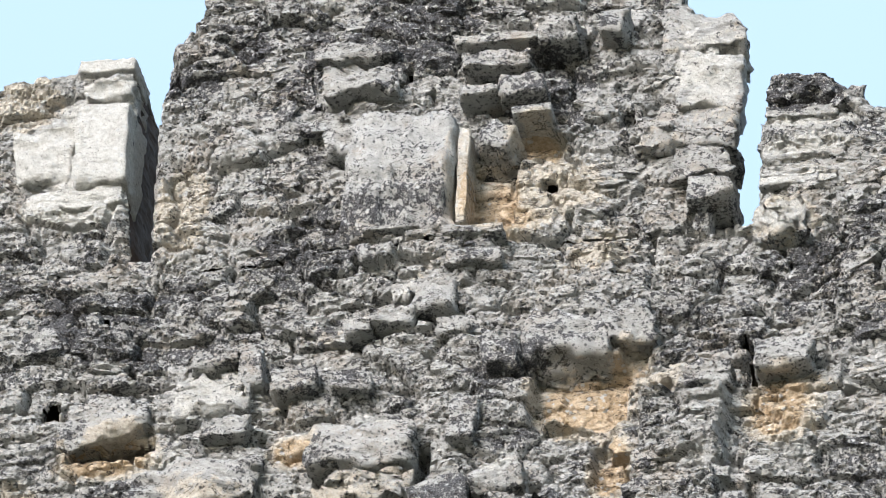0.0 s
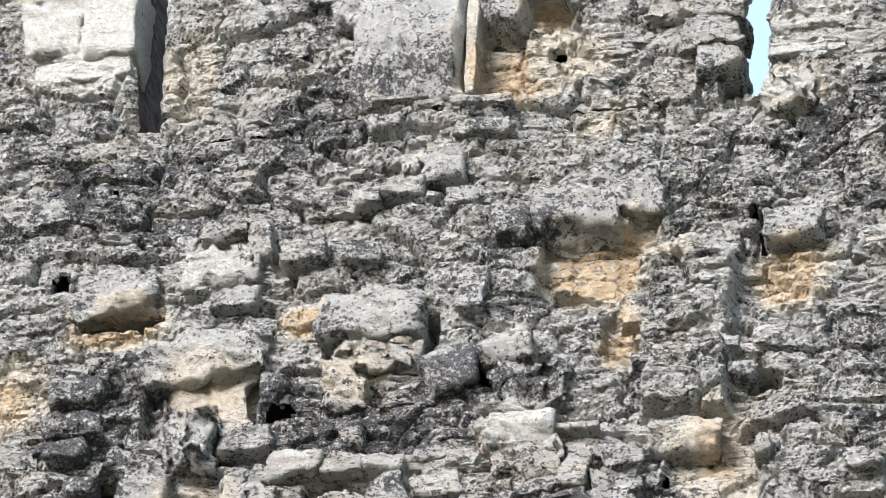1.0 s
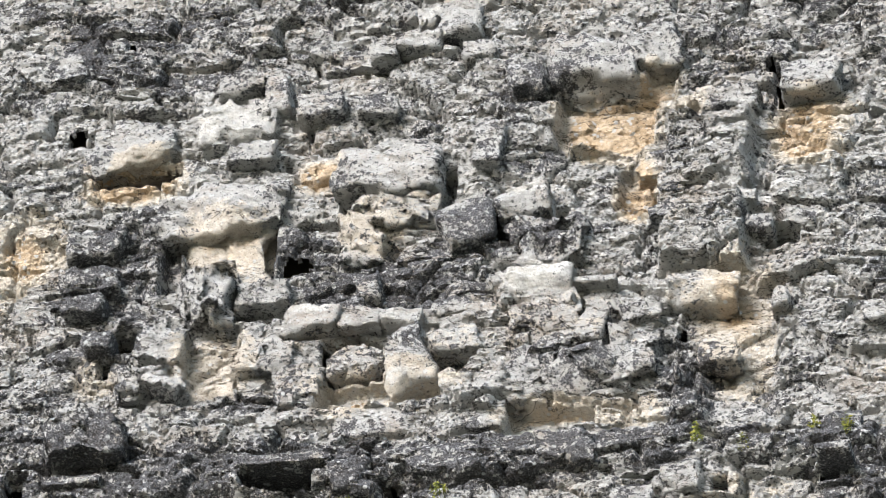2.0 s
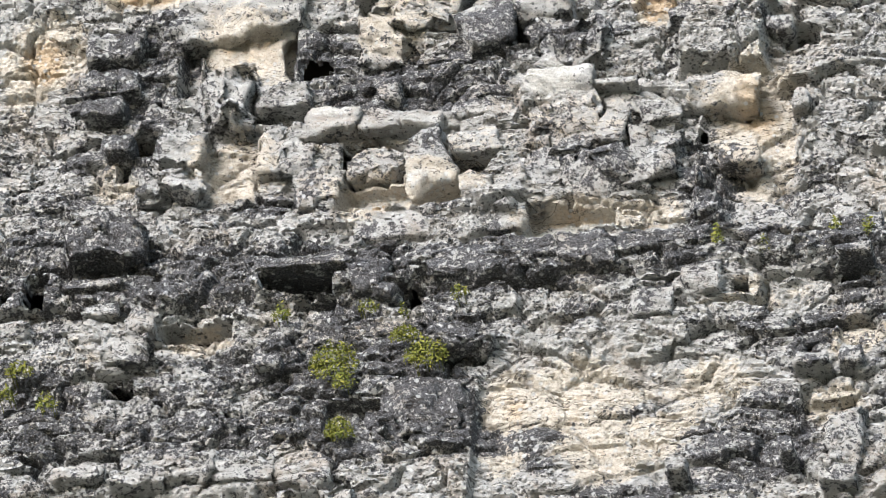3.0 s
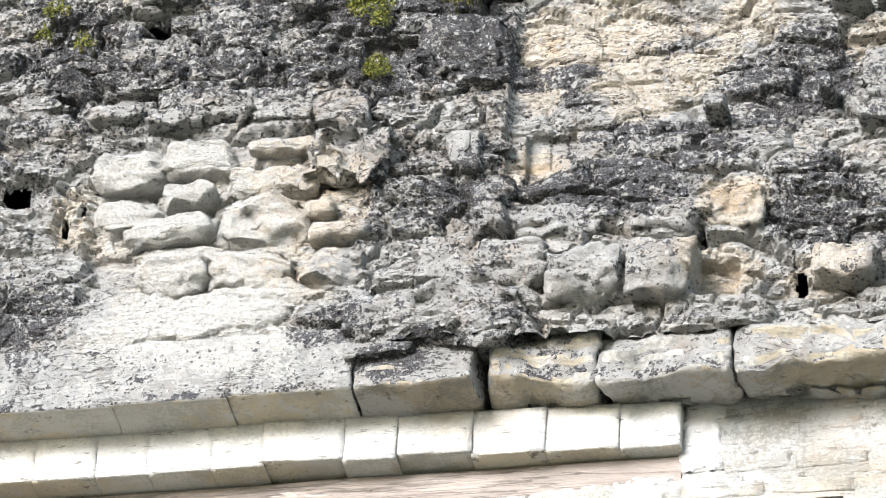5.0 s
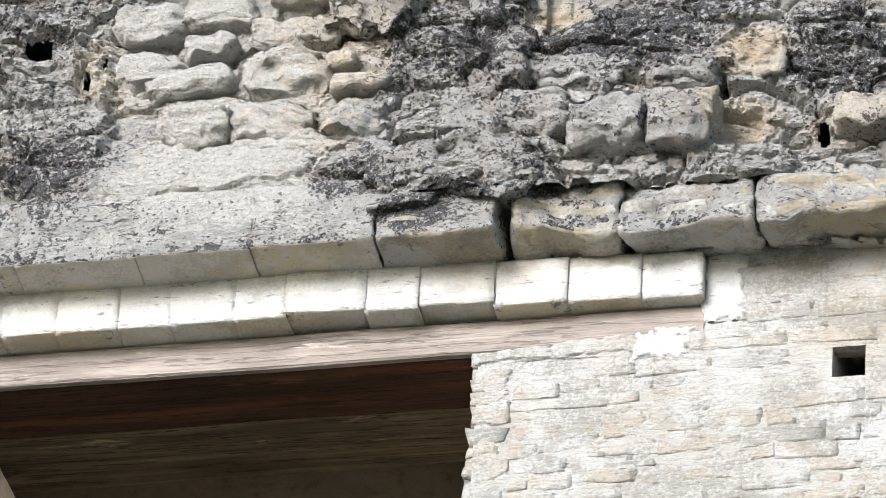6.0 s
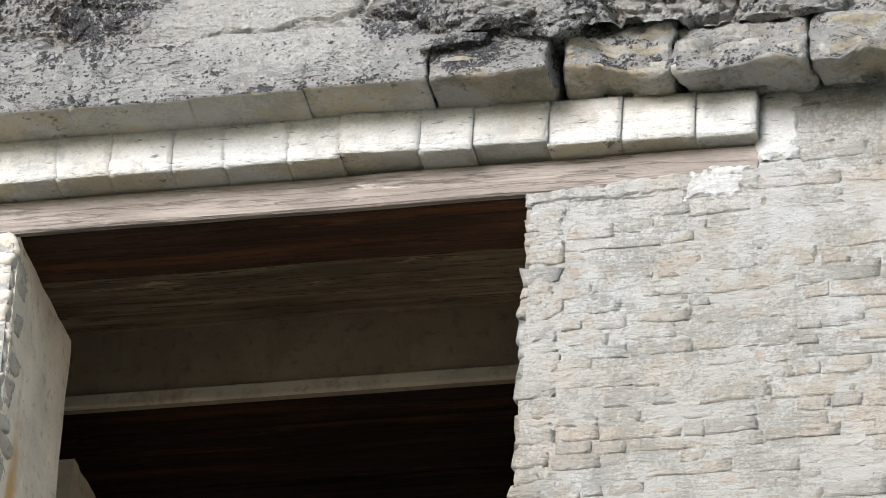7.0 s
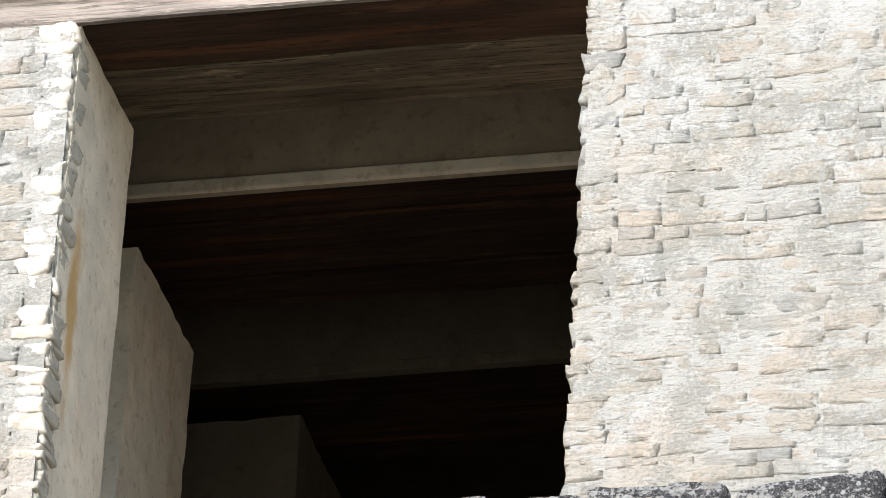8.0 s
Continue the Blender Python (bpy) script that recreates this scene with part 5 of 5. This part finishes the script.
stone(frieze, -0.733, 19.204, 0.353, 0.160, 0.09, -0.236, WHITEN, round_=0.8, bumpy=.06)
stone(frieze, -1.064, 19.150, 0.204, 0.107, 0.10, -0.240, WHITEN, round_=0.8)
stone(frieze, -1.294, 19.048, 0.282, 0.202, 0.10, -0.248, WHITEN, round_=0.8, tilt=-10)
stone(frieze, -1.126, 18.987, 0.344, 0.115, 0.10, -0.253, WHITEN, round_=0.8, tilt=-8)
stone(frieze, -0.756, 18.995, 0.324, 0.195, 0.08, -0.252, WHITEN, round_=0.8, bumpy=.06)
stone(frieze, -0.540, 19.038, 0.121, 0.078, 0.08, -0.249, WHITEN, round_=0.8)
stone(frieze, -0.453, 18.919, 0.246, 0.067, 0.06, -0.258, WHITEN, round_=0.8)
stone(frieze, -1.095, 18.763, 0.288, 0.176, 0.10, -0.271, WHITEN, round_=0.8)
stone(frieze, -0.788, 18.755, 0.347, 0.206, 0.06, -0.272, WHITEN, round_=0.8, bumpy=.06)
stone(frieze, -0.474, 18.760, 0.277, 0.204, 0.05, -0.271, WHITEN, round_=0.8, bumpy=.06)
stone(frieze, -0.405, 19.268, 0.311, 0.202, 0.05, -0.231, GREY, round_=0.2, bumpy=.1)
stone(frieze, 0.418, 18.852, 0.315, 0.166, 0.07, -0.264, GREY, round_=0.1, bumpy=0.07)
stone(frieze, 0.537, 18.589, 0.315, 0.196, 0.11, -0.285, PALE, round_=0.15, slope=(0.02,0,.05), cuts=6)
stone(frieze, 0.838, 18.577, 0.246, 0.206, 0.13, -0.286, BUFF, round_=0.06, bumpy=.05, slope=(0.0,0,.06), cuts=6)
stone(frieze, 0.813, 18.853, 0.254, 0.156, 0.06, -0.264, GREY, round_=0.1, bumpy=0.07)
stone(frieze, 1.522, 18.531, 0.248, 0.141, 0.08, -0.289, BUFF, round_=0.12)
stone(frieze, 0.231, 18.674, 0.264, 0.221, 0.07, -0.278, GREY, round_=0.3)
stone(frieze, -0.015, 18.701, 0.248, 0.226, 0.05, -0.276, GREY, round_=0.3)
stone(frieze, 1.095, 18.872, 0.219, 0.145, 0.04, -0.262, CREAM, round_=0.1, bumpy=0.07)
stone(frieze, -0.252, 18.451, 0.265, 0.167, 0.05, -0.296, GREY, round_=.15)
stone(frieze, 0.080, 18.417, 0.395, 0.217, 0.05, -0.299, GREY, round_=.12, bumpy=.08, cuts=6)
stone(frieze, 0.018, 19.266, 0.134, 0.168, 0.05, -0.231, GREY, round_=.4)
stone(frieze, 1.617, 19.291, 0.138, 0.076, 0.06, -0.229, GREY, round_=0.1, bumpy=0.07)
stone(frieze, 0.138, 18.959, 0.155, 0.256, 0.05, -0.255, GREY, round_=0.1, bumpy=0.07)
stone(frieze, -1.394, 19.578, 0.207, 0.054, 0.05, -0.206, PALE, round_=0.1, bumpy=0.07)
stone(frieze, -1.149, 19.536, 0.229, 0.078, 0.06, -0.209, GREY, round_=0.1, bumpy=0.07)
stone(frieze, -0.925, 19.564, 0.229, 0.122, 0.06, -0.207, GREY, round_=.3)
stone(frieze, -0.241, 18.293, 0.264, 0.049, 0.04, -0.309, None, round_=.3)
stone(comb, -1.575, 24.10, 0.16, 0.16, -0.06, 0.84, BLACK, deep=0.5)


# ---- small stones of the lower wall ----
def lay(parent, x0, x1, z0, z1, seed, skip, name="stone", ragged=0.0, chip=0.042, worn=0.02):
    """Courses of small squared stones, nearly flush with their mortar."""
    r = random.Random(seed)
    shapes = []
    for k in range(40):
        w, h = (0.09 + 0.026 * (k % 10), 0.052 + 0.014 * (k // 10))
        me = stone_mesh(name, w, 0.12, h, 300 + k + seed * 40, worn, chip, 4)
        me.materials.append(MASON)
        shapes.append((w, h, me))
    z = z1
    while z > z0:
        h = r.choice((0.052, 0.066, 0.066, 0.08, 0.094))
        row = [s for s in shapes if abs(s[1] - h) < 0.004]
        x = x0 + r.uniform(-ragged, ragged)
        while x < x1 - 0.05:
            w, hh, me = r.choice(row)
            w2 = min(w * r.uniform(0.85, 1.2), max(0.07, x1 + r.uniform(-ragged, ragged) - x))
            cx = x + w2 / 2
            if not skip(cx, z - h / 2, w2):
                ob = part(name, me, parent)
                flip = -1.0 if r.random() < 0.5 else 1.0
                ob.matrix_basis = Matrix.LocRotScale((cx, 0.0588 + r.uniform(-0.0012, 0.004), z - h / 2 + r.gauss(0, 0.005)), Euler((r.uniform(-0.012, 0.012), r.gauss(0, 0.03), r.uniform(-0.008, 0.008))), (flip * (w2 - r.uniform(0.002, 0.009)) / w, 1.0, h * r.uniform(0.84, 1.06) / hh))
            x += w2
        z -= h


def pointing(parent, x0, x1, z0, z1, seed):
    """Smeared lime mortar that half covers the stones."""
    xs, zs = np.arange(x0, x1, 0.011), np.arange(z0, z1, 0.011)
    X, Z = np.meshgrid(xs, zs)
    Y = 0.0005 + 0.008 * (fractal(X, Z, 5, 9, 4, seed) - 0.5) + 0.004 * (fractal(X, Z, 30, 45, 3, seed + 7) - 0.5)
    me = sheet("pointing", np.stack([X, Y, Z], -1), MORTAR, True)
    return part("pointing", me, parent, "smeared pale lime mortar")


def smear(parent, x0, x1, z0, z1, out, seed, material, low=None):
    """Trowelled plaster with a ragged rim; low: its top where the near end is lower."""
    U, V = np.meshgrid(np.linspace(0, 1, 70), np.linspace(0, 1, 40))
    X = x0 + U * (x1 - x0)
    Z = z0 + V * ((z1 if low is None else low + (z1 - low) * U) - z0)
    rim = np.minimum(np.minimum(U, 1 - U) * (x1 - x0), np.minimum(V, 1 - V) * (z1 - z0))
    hide = np.clip(1 - rim / 0.03 + 2.6 * (fractal(X, Z, 22, 28, 3, seed) - 0.5), 0, 1)
    Y = -out + (out + 0.012) * hide ** 1.5 + 0.006 * (fractal(X, Z, 9, 14, 4, seed + 5) - 0.5)
    return part("repair_plaster", sheet("repair_plaster", np.stack([X, Y, Z], -1), material, True), parent, "patch of white repair plaster")


smear(wall_front, -0.01, 0.90, 17.74, 17.858, 0.010, 401, MORTAR, 17.795)
smear(wall_front, 0.862, 1.04, 17.86, 18.2, 0.014, 402, LIME)
smear(wall_front, 0.60, 0.85, 17.70, 17.855, 0.012, 403, LIME)
pointing(wall_front, 0.03, 1.355, 15.15, 17.79, 301)
pointing(wall_front, 1.515, 1.95, 15.15, 17.79, 303)
pointing(wall_front, 1.355, 1.515, 15.15, 17.57, 305)
pointing(wall_front, 0.89, 1.95, 17.79, 18.2, 307)
pointing(wall_side, -2.7, -2.1, 15.15, 17.785, 309)
lay(wall_front, -0.006, 0.15, 15.15, 17.80, 8, lambda x, z, w: False, ragged=0.007, chip=0.075, worn=0.06)
lay(wall_front, 0.15, 1.95, 15.15, 17.80, 3, lambda x, z, w: abs(x - 1.435) < 0.058 + w / 2 and abs(z - 17.645) < 0.105, ragged=0.008)
lay(wall_front, 0.885, 1.95, 17.80, 18.20, 5, lambda x, z, w: False)
lay(wall_side, -2.7, -2.11, 15.15, 17.79, 4, lambda x, z, w: False)


def flaking_corner(parent, x, z0, z1, seed):
    """The broken arris of the doorway: thin flakes of stone, each turned a little round the corner."""
    r = random.Random(seed)
    z, k = z1, 0
    while z > z0:
        low = z < 16.5
        h = r.uniform(0.028, 0.055) if low and r.random() < 0.7 else r.uniform(0.05, 0.095)
        w, d = r.uniform(0.11, 0.17), r.uniform(0.10, 0.17)
        me = stone_mesh("stone", w, d, h - r.uniform(0.0, 0.006), 5200 + seed * 100 + k, 0.22, 0.09, 6, (r.uniform(-0.01, 0.01), 0, 0.01))
        me.materials.append(FLAKE)
        out = r.uniform(-0.006, 0.005) + (0.010 if low else 0.0)
        part("stone", me, parent, "", pose(x - w / 2 + out, d / 2 + r.uniform(-0.012, 0.016), z - h / 2, r.uniform(-3, 3), r.uniform(-5, 5), r.uniform(-12, 9)))
        z -= h
        k += 1


flaking_corner(wall_side, JL, 15.15, 17.79, 6)


# ---- plants that root in the joints ----
def tuft(x, y, z, w, h, seed, count=150):
    """A low cushion of small yellow-green leaves on thin stems."""
    r = random.Random(seed)
    bm = bmesh.new()
    for _ in range(int(count * 2.4)):
        a, b = r.uniform(-1, 1), r.uniform(-1, 1)
        if a * a + b * b > 1.0 + r.uniform(-0.3, 0.2):
            continue
        p = Vector((a * w / 2, -0.02 - r.uniform(0, 0.05) * (1.2 - abs(a)), b * h / 2))
        turn = Euler((r.uniform(0, 6.3), r.uniform(0, 6.3), r.uniform(0, 6.3))).to_matrix()
        s = r.uniform(0.004, 0.0085)
        tip = [Vector(q) for q in ((-0.5, 0, 0), (0, 0.15, 0.9), (0.5, 0, 0), (0.35, -0.1, 1.3), (-0.35, -0.1, 1.3), (0, 0.05, 2.0))]
        vs = [bm.verts.new(p + turn @ (q * s)) for q in tip]
        for f in ((0, 2, 1), (2, 3, 1), (0, 1, 4), (1, 3, 5), (1, 5, 4)):
            bm.faces.new([vs[i] for i in f])
    for _ in range(max(3, count // 18)):
        a, b = r.uniform(-0.7, 0.7), r.uniform(-0.7, 0.7)
        p0, p1 = Vector((a * w / 2, 0.05, b * h / 2 - 0.01)), Vector((a * w / 1.9, -0.05, b * h / 2 + 0.01))
        n = Vector((0.0015, 0, 0.0015))
        vs = [bm.verts.new(p) for p in (p0 - n, p0 + n, p1 + n * 0.5, p1 - n * 0.5)]
        bm.faces.new(vs)
    me = bpy.data.meshes.new("plant")
    bm.to_mesh(me)
    bm.free()
    me.materials.append(PLANT)
    ob = new("plant", me)
    ob.location = (x, y, z)
    return tagged(ob, "low yellow-green plant rooted in the black-crusted wall", "plant", "plants in the wall joints")


tuft(-0.402, -0.198, 20.048, 0.207, 0.171, 20, 420)
tuft(-0.355, -0.207, 19.938, 0.103, 0.066, 21, 70)
tuft(-0.034, -0.197, 20.057, 0.176, 0.120, 22, 300)
tuft(-0.126, -0.189, 20.165, 0.131, 0.066, 23, 160)
tuft(-0.353, -0.227, 19.686, 0.123, 0.100, 24, 200)
tuft(-0.639, -0.176, 20.324, 0.081, 0.067, 25, 60)
tuft(-0.290, -0.176, 20.322, 0.092, 0.061, 26, 60)
tuft(0.077, -0.173, 20.368, 0.080, 0.048, 27, 40)
tuft(-1.687, -0.192, 20.127, 0.112, 0.073, 28, 110)
tuft(-1.556, -0.207, 19.943, 0.084, 0.075, 29, 80)
tuft(-1.725, -0.202, 20.001, 0.077, 0.051, 30, 50)
tuft(1.099, -0.156, 20.570, 0.041, 0.106, 31, 50)
tuft(1.699, -0.158, 20.548, 0.047, 0.085, 32, 60)
tuft(1.569, -0.156, 20.574, 0.045, 0.048, 33, 30)
tuft(1.291, -0.162, 20.498, 0.057, 0.060, 34, 25)
tuft(-0.143, -0.179, 20.293, 0.039, 0.045, 35, 20)
